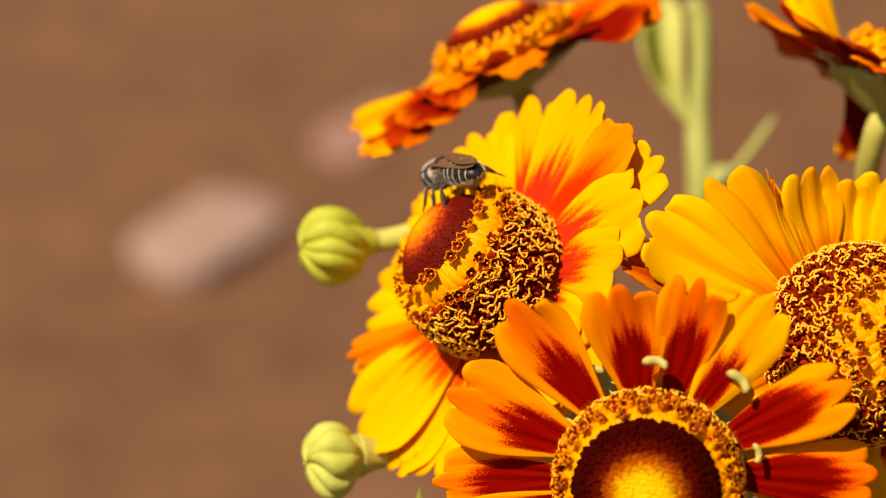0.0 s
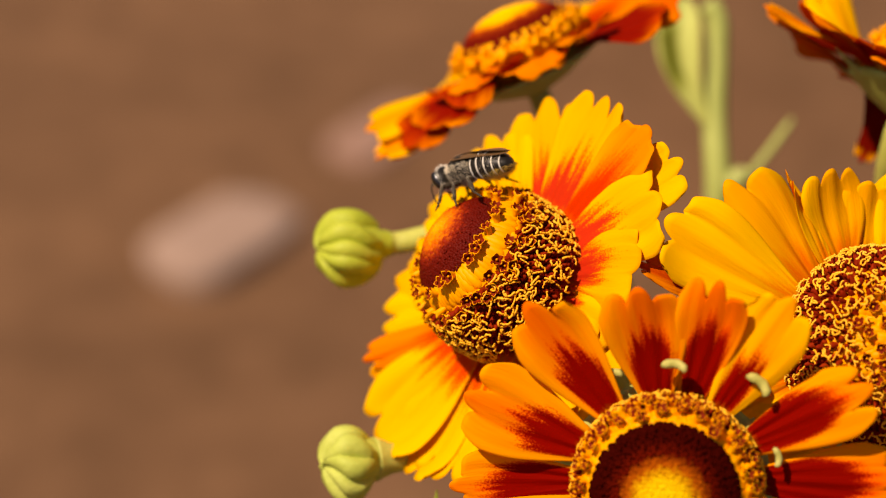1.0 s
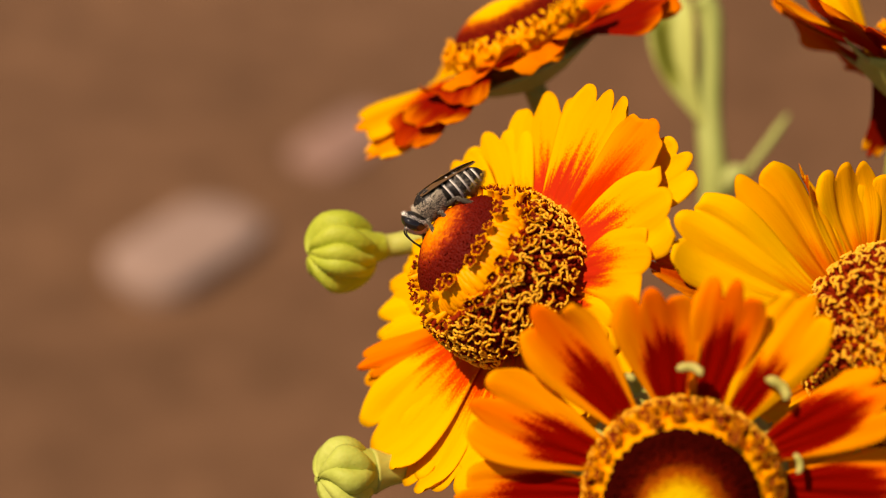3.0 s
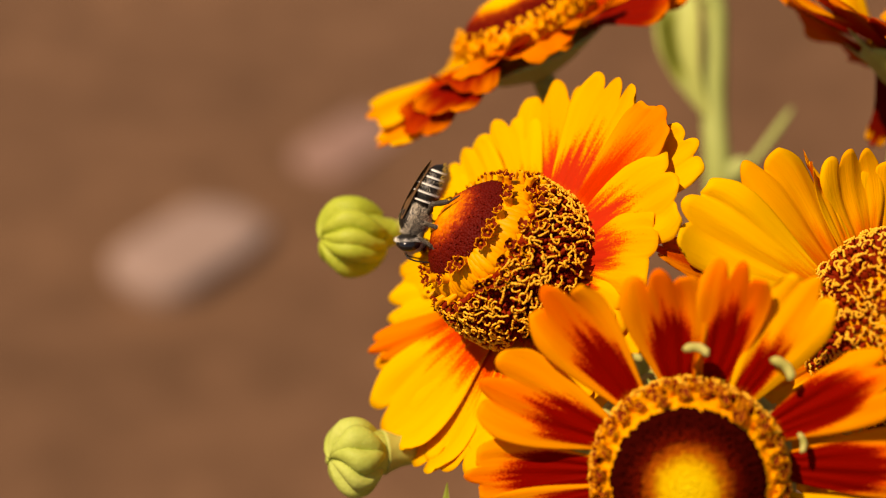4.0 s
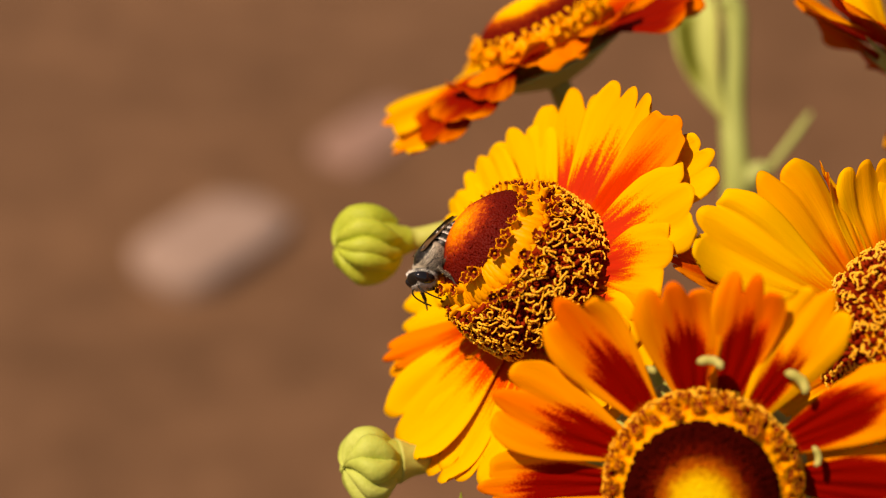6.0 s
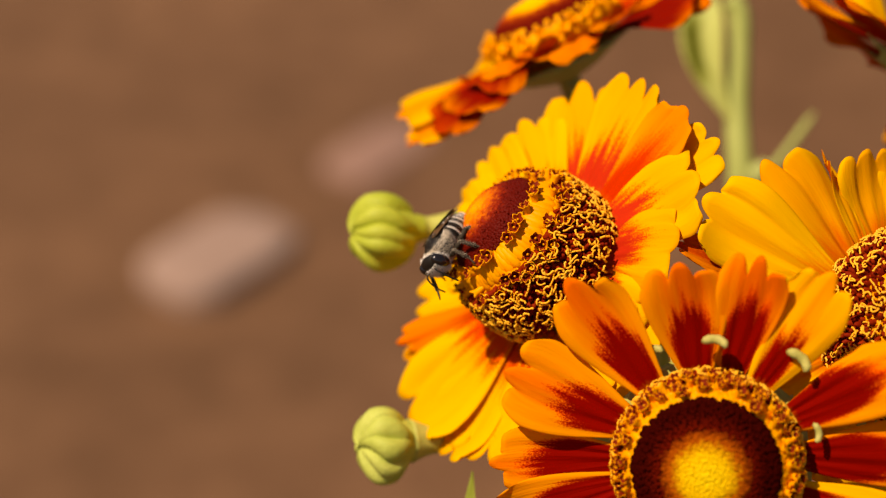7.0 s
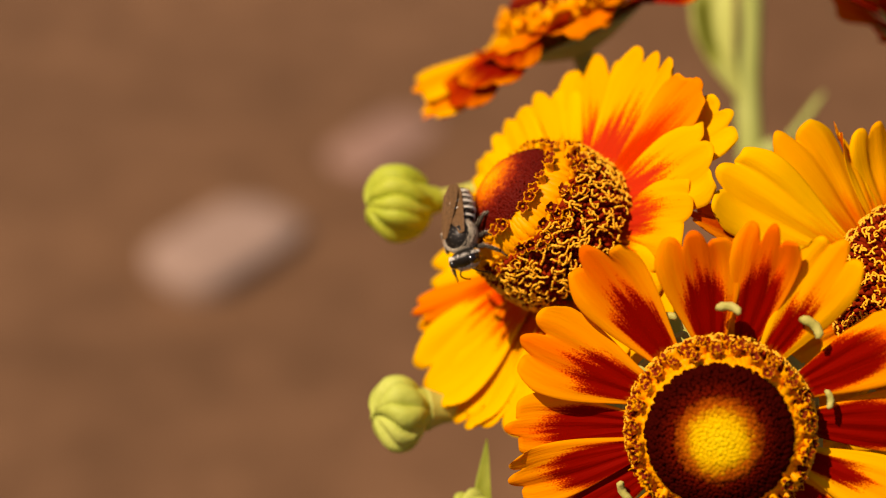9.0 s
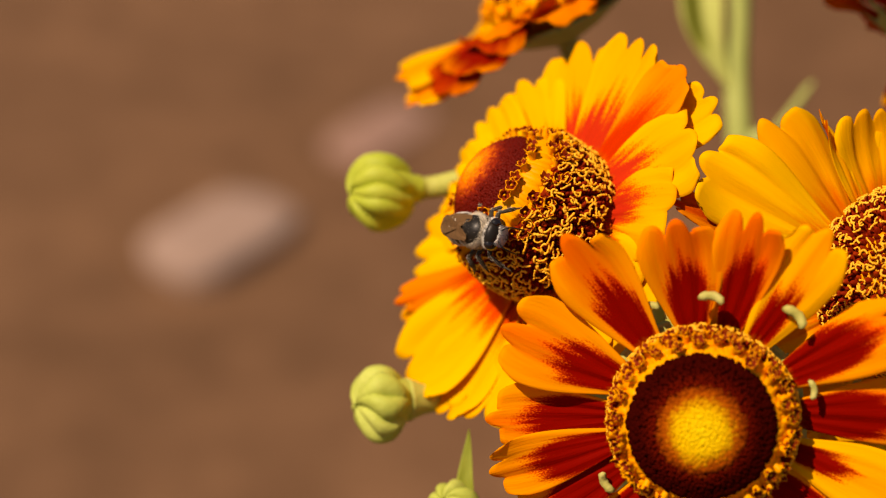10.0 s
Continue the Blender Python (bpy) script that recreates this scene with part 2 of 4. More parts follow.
m_bud_pale = plain_material("bud_pale_green", [(0.32, 0.38, 0.05), (0.42, 0.48, 0.08), (0.53, 0.57, 0.14)], 0.65, 260.0, share=0.12, relief=0.3)
m_stem = plain_material("stem_green", [(0.30, 0.32, 0.05), (0.40, 0.41, 0.075), (0.52, 0.52, 0.14)], 0.6, 120.0, share=0.1, relief=0.3)
m_stem_grey = plain_material("stem_grey_green", [(0.27, 0.33, 0.07), (0.36, 0.41, 0.11), (0.46, 0.50, 0.18)], 0.6, 120.0, share=0.1, relief=0.3)
m_leaf = plain_material("leaf_green", [(0.32, 0.38, 0.10), (0.41, 0.46, 0.14), (0.50, 0.54, 0.21)], 0.6, 120.0, share=0.25, relief=0.3)
m_leaf_deep = plain_material("leaf_deep_green", [(0.13, 0.16, 0.012), (0.21, 0.25, 0.02), (0.32, 0.35, 0.045)], 0.6, 150.0, share=0.2, relief=0.3)
m_bract = plain_material("bract_pale_green", [(0.30, 0.29, 0.05), (0.42, 0.39, 0.09), (0.54, 0.49, 0.16)], 0.65, 400.0, share=0.15, relief=0.4)



def leaf_inside_material():
    """The upper face of a pale leaf, with the shade in its hollow painted dark."""
    m, n, l, b = material("leaf_shaded_hollow", 0.6, 0.2)
    uv = n.new("ShaderNodeUVMap")
    sep = n.new("ShaderNodeSeparateXYZ")
    l.new(uv.outputs[0], sep.inputs[0])
    e = calc(n, l, "ABSOLUTE", calc(n, l, "SUBTRACT", sep.outputs[0], 0.30))
    f = calc(n, l, "ABSOLUTE", calc(n, l, "SUBTRACT", sep.outputs[1], 0.52))
    x = calc(n, l, "MAXIMUM", e, f)
    co = n.new("ShaderNodeTexCoord").outputs["Object"]
    x = calc(n, l, "ADD", x, calc(n, l, "MULTIPLY", calc(n, l, "SUBTRACT", noise_tex(n, l, co, 300.0, 3.0), 0.5), 0.12))
    l.new(ramp(n, l, x, [(0.12, (0.10, 0.11, 0.008)), (0.20, (0.20, 0.22, 0.03)), (0.28, (0.38, 0.42, 0.11))]), b.inputs["Base Color"])
    return m


m_leaf_inside = leaf_inside_material()


def soil_material():
    m, n, l, b = material("dry_brown_soil", 0.9, 0.15)
    co = n.new("ShaderNodeTexCoord").outputs["Object"]
    big = noise_tex(n, l, co, 3.2, 3.0, 0.5)
    mid = noise_tex(n, l, co, 24.0, 4.0, 0.6)
    fine = noise_tex(n, l, co, 160.0, 4.0, 0.65)
    x = calc(n, l, "ADD", calc(n, l, "MULTIPLY", big, 0.35), calc(n, l, "MULTIPLY", mid, 0.45))
    x = calc(n, l, "ADD", x, calc(n, l, "MULTIPLY", fine, 0.2))
    col = ramp(n, l, x, [(0.36, (0.086, 0.043, 0.0205)), (0.5, (0.124, 0.063, 0.0315)), (0.64, (0.176, 0.091, 0.0465))])
    l.new(col, b.inputs["Base Color"])
    bump(n, l, b, fine, 0.6, 0.004)
    return m


m_soil = soil_material()
m_stone = plain_material("pale_pink_stone", [(0.20, 0.131, 0.101), (0.25, 0.170, 0.133), (0.30, 0.208, 0.165)], 0.85, 25.0, relief=0.5, size=0.002)
m_stone_dull = plain_material("dull_pink_stone", [(0.19, 0.108, 0.08), (0.225, 0.132, 0.10), (0.26, 0.16, 0.122)], 0.85, 25.0, relief=0.5, size=0.002)

# ---- mesh helpers ----


class Build:
    """Gathers vertices, faces, material slots and uv for one mesh."""

    def __init__(self):
        self.v, self.f, self.m, self.uv = [], [], [], []

    def add(self, verts, faces, slot=0, uvs=None):
        k = len(self.v)
        self.v += [tuple(p) for p in verts]
        self.f += [tuple(i + k for i in f) for f in faces]
        self.m += [slot] * len(faces)
        self.uv += list(uvs) if uvs is not None else [(0.0, 0.0)] * len(verts)

    def mesh(self, name, mats, smooth=True):
        me = bpy.data.meshes.new(name)
        me.from_pydata(self.v, [], self.f)
        for mt in mats:
            me.materials.append(mt)
        me.polygons.foreach_set("material_index", self.m)
        me.polygons.foreach_set("use_smooth", [smooth] * len(self.f))
        lay = me.uv_layers.new(name="UVMap")
        flat = np.array(self.uv, dtype=np.float32)
        idx = np.empty(len(me.loops), dtype=np.int32)
        me.loops.foreach_get("vertex_index", idx)
        lay.data.foreach_set("uv", flat[idx].ravel())
        me.update()
        return me


def part(name, me, parent, label="", m=None, kind=""):
    """Links a mesh as one object under a thing or a part."""
    ob = new(name, me)
    ob.parent = parent
    if m is not None:
        ob.matrix_basis = m
    return tagged(ob, label, kind=kind) if label or kind else ob


def thing(name, m, label, category, group=""):
    e = new(name)
    e.empty_display_size = 0.005
    e.matrix_basis = m
    return tagged(e, label, category, group)


def frame_on(centre, axis):
    """A pose at centre whose z is the axis and whose x leans to the world's x."""
    n = Vector(axis).normalized()
    x = Vector((1, 0, 0)) - n * n.x
    x.normalize()
    y = n.cross(x)
    return Matrix(((x.x, y.x, n.x, centre[0]), (x.y, y.y, n.y, centre[1]), (x.z, y.z, n.z, centre[2]), (0, 0, 0, 1)))


def tube(b, pts, radii, sides=6, slot=0, flat=1.0, caps=True):
    """A round tube along points, with a radius at each."""
    pts = [Vector(p) for p in pts]
    k = len(pts)
    t0 = (pts[1] - pts[0]).normalized()
    ref = Vector((0, 0, 1)) if abs(t0.z) < 0.9 else Vector((1, 0, 0))
    side = t0.cross(ref).normalized()
    verts, faces, uvs = [], [], []
    for i, p in enumerate(pts):
        t = (pts[min(i + 1, k - 1)] - pts[max(i - 1, 0)]).normalized()
        side = (side - t * side.dot(t)).normalized()
        up = t.cross(side)
        for j in range(sides):
            a = 2 * math.pi * j / sides
            verts.append(p + (side * math.cos(a) + up * math.sin(a) * flat) * radii[i])
            uvs.append((j / sides, i / (k - 1)))
    for i in range(k - 1):
        for j in range(sides):
            q = (j + 1) % sides
            faces.append((i * sides + j, i * sides + q, (i + 1) * sides + q, (i + 1) * sides + j))
    if caps:
        faces.append(tuple(range(sides - 1, -1, -1)))
        faces.append(tuple((k - 1) * sides + j for j in range(sides)))
    b.add(verts, faces, slot, uvs)


def bend_line(points, steps=8):
    """A smooth curve through points, without overshoot where they are unevenly spaced."""
    p = [Vector(q) for q in points]
    k = len(p)
    lean = [(p[min(i + 1, k - 1)] - p[i]).normalized() + (p[i] - p[max(i - 1, 0)]).normalized() for i in range(k)]
    lean = [d.normalized() for d in lean]
    out = []
    for i in range(k - 1):
        a, b, run = p[i], p[i + 1], (p[i + 1] - p[i]).length
        for s in range(steps):
            t = s / steps
            h1, h2, h3, h4 = 2 * t ** 3 - 3 * t * t + 1, -2 * t ** 3 + 3 * t * t, t ** 3 - 2 * t * t + t, t ** 3 - t * t
            out.append(a * h1 + b * h2 + lean[i] * (h3 * run) + lean[i + 1] * (h4 * run))
    out.append(p[-1])
    return out


def lathe(b, profile, sides, slot=0, wave=None):
    """Turns (radius, height) pairs round z; wave(angle, row) scales a radius."""
    verts, faces, uvs = [], [], []
    k = len(profile)
    for i, (r, z) in enumerate(profile):
        for j in range(sides):
            a = 2 * math.pi * j / sides
            q = r * (wave(a, i) if wave else 1.0)
            verts.append((q * math.cos(a), q * math.sin(a), z))
            uvs.append((i / (k - 1), j / sides))
    for i in range(k - 1):
        for j in range(sides):
            q = (j + 1) % sides
            faces.append((i * sides + j, i * sides + q, (i + 1) * sides + q, (i + 1) * sides + j))
    b.add(verts, faces, slot, uvs)


def turn_to(n):
    return Vector(n).to_track_quat("Z", "Y").to_matrix()


MM = 0.001

# ---- flower pieces ----


def petal(rng, length, width, lift, bend, lobe, pleat, cup, twist, top, under, neck=0.30, start=0.0):
    """A ray petal along +x: narrow foot, three rounded lobes at the tip, pleats, and a thin edge."""
    nu, nv, th = 43, 18, 0.00011
    cuts = [-1.0, -0.36 + rng.uniform(-0.13, 0.13), 0.36 + rng.uniform(-0.13, 0.13), 1.0]
    tall = [rng.uniform(-0.09, -0.01), rng.uniform(-0.01, 0.05), rng.uniform(-0.09, -0.01)]
    deep = [rng.uniform(0.55, 1.2), rng.uniform(0.55, 1.2)]
    phase, curl = rng.uniform(0, 6.28), rng.uniform(-0.6, 0.6)
    skew, droop = rng.uniform(-0.03, 0.03), rng.uniform(-0.04, 0.05)
    line = [(0.0, 0.0)]
    ang = radians(lift)
    for i in range(1, nv):
        v = i / (nv - 1)
        ang = radians(lift + bend * v ** 1.4)
        line.append((line[-1][0] + math.cos(ang) / (nv - 1), line[-1][1] + math.sin(ang) / (nv - 1)))
    rows = []
    for i in range(nv):
        v = (i / (nv - 1)) ** 0.9
        w = width * (neck + (1 - neck) * math.sin(min(1.0, v / 0.84) * math.pi / 2) ** 1.25)
        if v > 0.80:
            w *= 1 - 0.16 * ((v - 0.80) / 0.20) ** 2
        row = []
        for j in range(nu):
            u = -1 + 2 * j / (nu - 1)
            au = abs(u)
            k = 0 if u < cuts[1] else 1 if u < cuts[2] else 2
            mid, half = (cuts[k] + cuts[k + 1]) / 2, (cuts[k + 1] - cuts[k]) / 2
            off = (u - mid) / half
            low = lobe * (deep[0] if (k == 0 or (k == 1 and off < 0)) else deep[1])
            if (k == 0 and off < 0) or (k == 2 and off > 0):
                low = 0.16
            end = 1 + tall[k] * (1 - off * off) - low * (1 - math.sqrt(max(0.0, 1 - 0.98 * off * off)))
            s = v * (1 + (end - 1) * v ** 3.0)
            q = min(s, 1.0) * (nv - 1)
            a = min(int(q), nv - 2)
            fx = line[a][0] + (line[a + 1][0] - line[a][0]) * (q - a)
            fz = line[a][1] + (line[a + 1][1] - line[a][1]) * (q - a)
            if s > 1:
                fx += (s - 1) * math.cos(ang)
                fz += (s - 1) * math.sin(ang)
            y = u * w / 2 + skew * length * v * v
            # ribs swell between the cuts and sink along them
            z = cup * width * (au ** 2) * (0.3 + 0.7 * v) + droop * width * v * v
            z += 0.75 * pleat * width * (1 - off * off - 0.6) * (0.35 + 0.65 * v)
            z += 0.05 * width * math.sin(phase + 5 * v + 2.0 * u) * v + 0.007 * width * math.sin(3 * phase + 13 * u + 3 * v)
            z += curl * 0.10 * width * max(0.0, v - 0.72) * u * 6
            ta = radians(twist) * v
            row.append((start + fx * length, y * math.cos(ta) - z * math.sin(ta), fz * length + z * math.cos(ta) + y * math.sin(ta), (u + 1) / 2, v))
        rows.append(row)
    verts, uvs = [], []
    for dz in (th, -th):
        for row in rows:
            for x, y, z, uu, vv in row:
                e = 1.0 if 0.02 < uu < 0.98 and vv < 0.99 else 0.35
                verts.append((x, y, z + dz * e))
                uvs.append((uu, vv))
    n = nu * nv
    b = Build()
    f_top, f_under, rim = [], [], []
    for i in range(nv - 1):
        for j in range(nu - 1):
            a = i * nu + j
            f_top.append((a, a + nu, a + nu + 1, a + 1))
            f_under.append((n + a, n + a + 1, n + a + nu + 1, n + a + nu))
    ring = [j for j in range(nu)] + [i * nu + nu - 1 for i in range(1, nv)] + [(nv - 1) * nu + j for j in range(nu - 2, -1, -1)] + [i * nu for i in range(nv - 2, 0, -1)]
    for a, c in zip(ring, ring[1:] + ring[:1]):
        rim.append((a, c, n + c, n + a))
    b.add(verts, f_top, 0, uvs)
    b.f += f_under + rim
    b.m += [1] * (len(f_under) + len(rim))
    return b.mesh("petal", [top, under])


def bump_piece(b, place, normal, r, h, sides=6, rings=3, uv=(0.0, 0.0), slot=0, point=0.0):
    """A small rounded bud standing on a surface."""
    q = turn_to(normal)
    verts, faces = [], []
    for i in range(rings):
        a = math.pi / 2 * i / rings
        rr, z = r * math.cos(a) * (1 - point * i / rings), h * math.sin(a)
        for j in range(sides):
            t = 2 * math.pi * (j + 0.5 * (i % 2)) / sides
            verts.append(Vector(place) + q @ Vector((rr * math.cos(t), rr * math.sin(t), z)))
    verts.append(Vector(place) + q @ Vector((0, 0, h)))
    for i in range(rings - 1):
        for j in range(sides):
            k = (j + 1) % sides
            faces.append((i * sides + j, i * sides + k, (i + 1) * sides + k, (i + 1) * sides + j))
    for j in range(sides):
        faces.append(((rings - 1) * sides + j, (rings - 1) * sides + (j + 1) % sides, rings * sides))
    b.add(verts, faces, slot, [uv] * len(verts))


def style_meshes(count=9):
    """Yellow styles forked into two recurved arms on a brown anther tube; a few shapes, shared by all florets."""
    out, raw = [], []
    for s in range(count):
        rng = random.Random(40 + s)
        b = Build()
        tube(b, [(0, 0, -0.6 * MM), (0, 0, 0.0 * MM), (0, 0, 0.40 * MM)], [0.30 * MM, 0.34 * MM, 0.22 * MM], 6, 1)
        for k in range(2):
            a = math.pi * k + rng.uniform(-0.35, 0.35)
            reach = rng.uniform(0.70, 1.05) * MM
            sway = rng.uniform(-0.32, 0.32)
            pts = [Vector((0, 0, 0.2 * MM)), Vector((0, 0, 0.50 * MM))]
            p, head = pts[-1].copy(), a
            for up in (1.0, 0.30, -0.25, -0.65, -0.55, 0.25, 0.9):
                head += sway
                p = p + Vector((math.cos(head), math.sin(head), up)).normalized() * reach * 0.19
                pts.append(p.copy())
            tube(b, pts, [w * MM for w in (0.14, 0.16, 0.165, 0.165, 0.165, 0.17, 0.185, 0.205, 0.12)], 6, 0)
        out.append(b.mesh("style", [m_curl, m_dark]))
        raw.append(b)
    return out, raw


def open_floret_meshes(ring, count=5):
    """An open disc floret: a yellow cup with five flared lobes, brown inside, and a column of anthers."""
    out = []
    wall = [(0.30, -0.9, 0), (0.38, 0.0, 0), (0.42, 0.30, 0), (0.58, 0.64, 0), (0.50, 0.62, 1), (0.34, 0.22, 1), (0.15, 0.20, 1), (0.12, 0.44, 0), (0.02, 0.50, 0)]
    for s in range(count):
        rng = random.Random(70 + s)
        b = Build()
        turn = rng.uniform(0, 6.28)
        tall = [rng.uniform(0.75, 1.45) for _ in range(5)]
        verts, faces = [], []
        for i, (r, z, _) in enumerate(wall):
            for j in range(20):
                a = turn + 2 * math.pi * j / 20
                lobe = (0.5 + 0.5 * math.cos(5 * (a - turn))) * tall[int(((j + 2) % 20) // 4)]
                out_r = r * (1 + (0.30 * lobe - 0.14 if i in (3, 4) else 0.0))
                verts.append((out_r * math.cos(a) * MM, out_r * math.sin(a) * MM, (z + (0.22 * lobe - 0.12 if i in (3, 4) else 0.0)) * MM))
        for i in range(len(wall) - 1):
            for j in range(20):
                k = (j + 1) % 20
                faces.append((i * 20 + j, i * 20 + k, (i + 1) * 20 + k, (i + 1) * 20 + j))
        b.add(verts, faces)
        b.m = [wall[i][2] for i in range(len(wall) - 1) for _ in range(20)]
        for k in range(3):
            a = turn + 0.6 + 1.5 * k + rng.uniform(-0.4, 0.4)
            bump_piece(b, (0.47 * math.cos(a) * MM, 0.47 * math.sin(a) * MM, 0.42 * MM), (math.cos(a), math.sin(a), 0.8), 0.21 * MM, 0.26 * MM, 6, 2, slot=1)
        out.append(b.mesh("open_floret", [m_tube, ring]))
    return out


STYLES, STYLE_SHAPES = style_meshes()
OPEN, OPEN_PLAIN = open_floret_meshes(m_anther), open_floret_meshes(m_tube)
GOLDEN = math.pi * (3 - math.sqrt(5))


def dome_point(theta, phi, radius, flat):
    p = Vector((radius * math.sin(theta) * math.cos(phi), radius * math.sin(theta) * math.sin(phi), radius * flat * math.cos(theta)))
    n = Vector((math.sin(theta) * math.cos(phi), math.sin(theta) * math.sin(phi), math.cos(theta) / flat)).normalized()
    return p, n


def spiral(count, low, high, shift=0):
    """Angles of count places spread evenly between two polar angles, as seeds stand in a flower head."""
    a, c = math.cos(radians(low)), math.cos(radians(high))
    for k in range(count):
        yield math.acos(a + (c - a) * (k + 0.5) / count), (k + shift) * GOLDEN


def flower(label, centre, axis, seed, radius, flat, raised, cap, petals, styles, cups, tubes, browns, stem, group="sneezeweed flowers", band=None, grain=0.5, bracts=(), sepals=9, foot=0.62, sepal_drop=-35, lean=None, lobes=(0.09, 0.19), tube_size=0.61, style_size=0.82, neck=0.30, raise_x=0.0, fold=1.0):
    """One flower head on its stem. cap: (polar angle, number, size, material); styles, cups, tubes, browns: (number, from, to);
    petals: rows of angle, radius to the tip, width, lift, bend, twist, top, under and, where it differs, the foot's share of the width."""
    rng = random.Random(seed)
    pose_m = frame_on(centre, axis)
    head = thing("sneezeweed_flower", pose_m, label, "flower", group)
    r, up = radius * MM, raised * MM
    lift = Vector((0, 0, up))
    # the dome may lean away from the plane of the petals
    tip = Matrix.Identity(4)
    if lean:
        tip = Vector((0, 0, 1)).rotation_difference(pose_m.to_3x3().inverted() @ Vector(lean).normalized()).to_matrix().to_4x4()
    tip = Matrix.Translation(lift) @ tip @ Matrix.Translation(-lift)
    # core of the disc
    b = Build()
    prof = [(r * foot * 0.55, -up - 4.2 * MM), (r * foot, -up - 1.6 * MM), (r * 0.93, -up * 0.9)]
    prof += [(r * 0.96 * math.sin(radians(a)), r * flat * 0.96 * math.cos(radians(a))) for a in (100, 90, 78, 66, 54, 42, 30, 18, 8, 0.5)]
    lathe(b, [(x, z + up) for x, z in prof], 40)
    edge = tubes[2] if browns[0] else 180
    angles = [180] * 3 + [100, 90, 78, 66, 54, 42, 30, 18, 8, 0.5]
    for i in range(len(prof) - 1):
        for j in range(40):
            b.m[i * 40 + j] = 0 if (angles[i] > edge and browns[0]) or angles[i] < cap[0] + 2 else 1
            if browns[0] and angles[i] < cap[0] + 2:
                b.m[i * 40 + j] = 2
    b.uv = [(1.0, 0.0)] * len(b.v)
    part("disc", b.mesh("disc", [m_dark, m_tube, cap[3]]), head, "domed flower disc, golden and brown", m=tip)
    # green cup that holds disc and petals
    b = Build()
    lathe(b, [(2.0 * MM, -5.0 * MM), (r * 0.62, -4.0 * MM), (r * 0.98, -2.6 * MM), (r * 1.16, -1.9 * MM), (r * 1.12, -1.6 * MM), (r * 0.8, -1.9 * MM)], 36, 0, lambda a, i: 1 + 0.02 * math.sin(9 * a + i))
    part("receptacle", b.mesh("receptacle", [m_stem]), head, "green cup under the petals")
    # closed buds in the middle
    a_cap, n_cap, size, mat_cap = cap
    b = Build()
    for theta, phi in spiral(n_cap, 0, a_cap):
        p, n = dome_point(theta + rng.uniform(-0.012, 0.012), phi + rng.uniform(-0.03, 0.03), r * rng.uniform(0.968, 0.978), flat)
        n = (n + Vector((rng.uniform(-1, 1), rng.uniform(-1, 1), rng.uniform(-1, 1))) * 0.10).normalized()
        k = size * MM * (rng.uniform(0.92, 1.1) if grain > 0.6 else rng.uniform(0.75, 1.3)) * (1.35 if theta < radians(a_cap) * 0.5 else 1.0)
        if size > 0.25 and theta > radians(a_cap) * 0.88:
            k *= 1.5
        bump_piece(b, p + lift, n, k, k * grain, 6, 3, (theta / radians(a_cap), phi % 1.0))
    part("disc_cap", b.mesh("disc_cap", [mat_cap]), head, m=tip, kind="stuff")
    # closed yellow tubes
    b = Build()
    for theta, phi in spiral(*tubes):
        p, n = dome_point(theta + rng.uniform(-0.03, 0.03), phi + rng.uniform(-0.05, 0.05), r * rng.uniform(0.905, 0.925), flat)
        tilt = (n + Vector((n.x, n.y, 0)) * 0.15 + Vector((rng.uniform(-1, 1), rng.uniform(-1, 1), rng.uniform(-1, 1))) * 0.05).normalized()
        out = Vector((n.x, n.y, 0)).normalized()
        run = (out * flat * math.cos(theta) - Vector((0, 0, 1)) * math.sin(theta)).normalized()
        way = (run * 0.95 + tilt * 0.11).normalized()
        q = p + lift - run * 0.8 * MM
        k = tube_size * rng.uniform(0.92, 1.08) * MM
        tube(b, [q, q + way * 0.7 * MM, q + way * 1.4 * MM, q + way * 1.8 * MM, q + way * 2.0 * MM], [k * 0.7, k, k, k * 0.75, k * 0.25], 7)
    # long closed florets that lie side by side between the cap and the open ones
    if band:
        number, low, high = band
        for k in range(number * 2):
            phi = 2 * math.pi * (k + rng.uniform(-0.2, 0.2)) / (number * 2)
            ends = radians(low - (k % 2) * 3), radians(high - (k % 2) * 2 + rng.uniform(-1, 1))
            pts = [dome_point(ends[0] + (ends[1] - ends[0]) * q, phi, r * (0.90 + 0.03 * math.sin(math.pi * q)), flat)[0] + lift for q in (0, 0.25, 0.5, 0.75, 1.0)]
            wide = math.pi * r * math.sin(radians((low + high) / 2)) / number * rng.uniform(1.15, 1.35)
            tube(b, pts, [wide * q for q in (0.75, 0.95, 1.0, 1.05, 0.55)], 8)
    part("floret_band", b.mesh("floret_band", [m_tube]), head, m=tip, kind="stuff")
    # spent brown tubes
    if browns[0]:
        b = Build()
        for theta, phi in spiral(*browns):
            p, n = dome_point(theta, phi, r * 0.95, flat)
            tilt = (n + Vector((rng.uniform(-1, 1), rng.uniform(-1, 1), rng.uniform(-1, 1))) * 0.25).normalized()
            bump_piece(b, p + lift, tilt, rng.uniform(0.36, 0.52) * MM, rng.uniform(0.8, 1.35) * MM, 6, 3, point=0.3)
        part("floret_mass", b.mesh("floret_mass", [m_dark]), head, m=tip, kind="stuff")
    bands = cups if isinstance(cups[0], tuple) else (cups,)
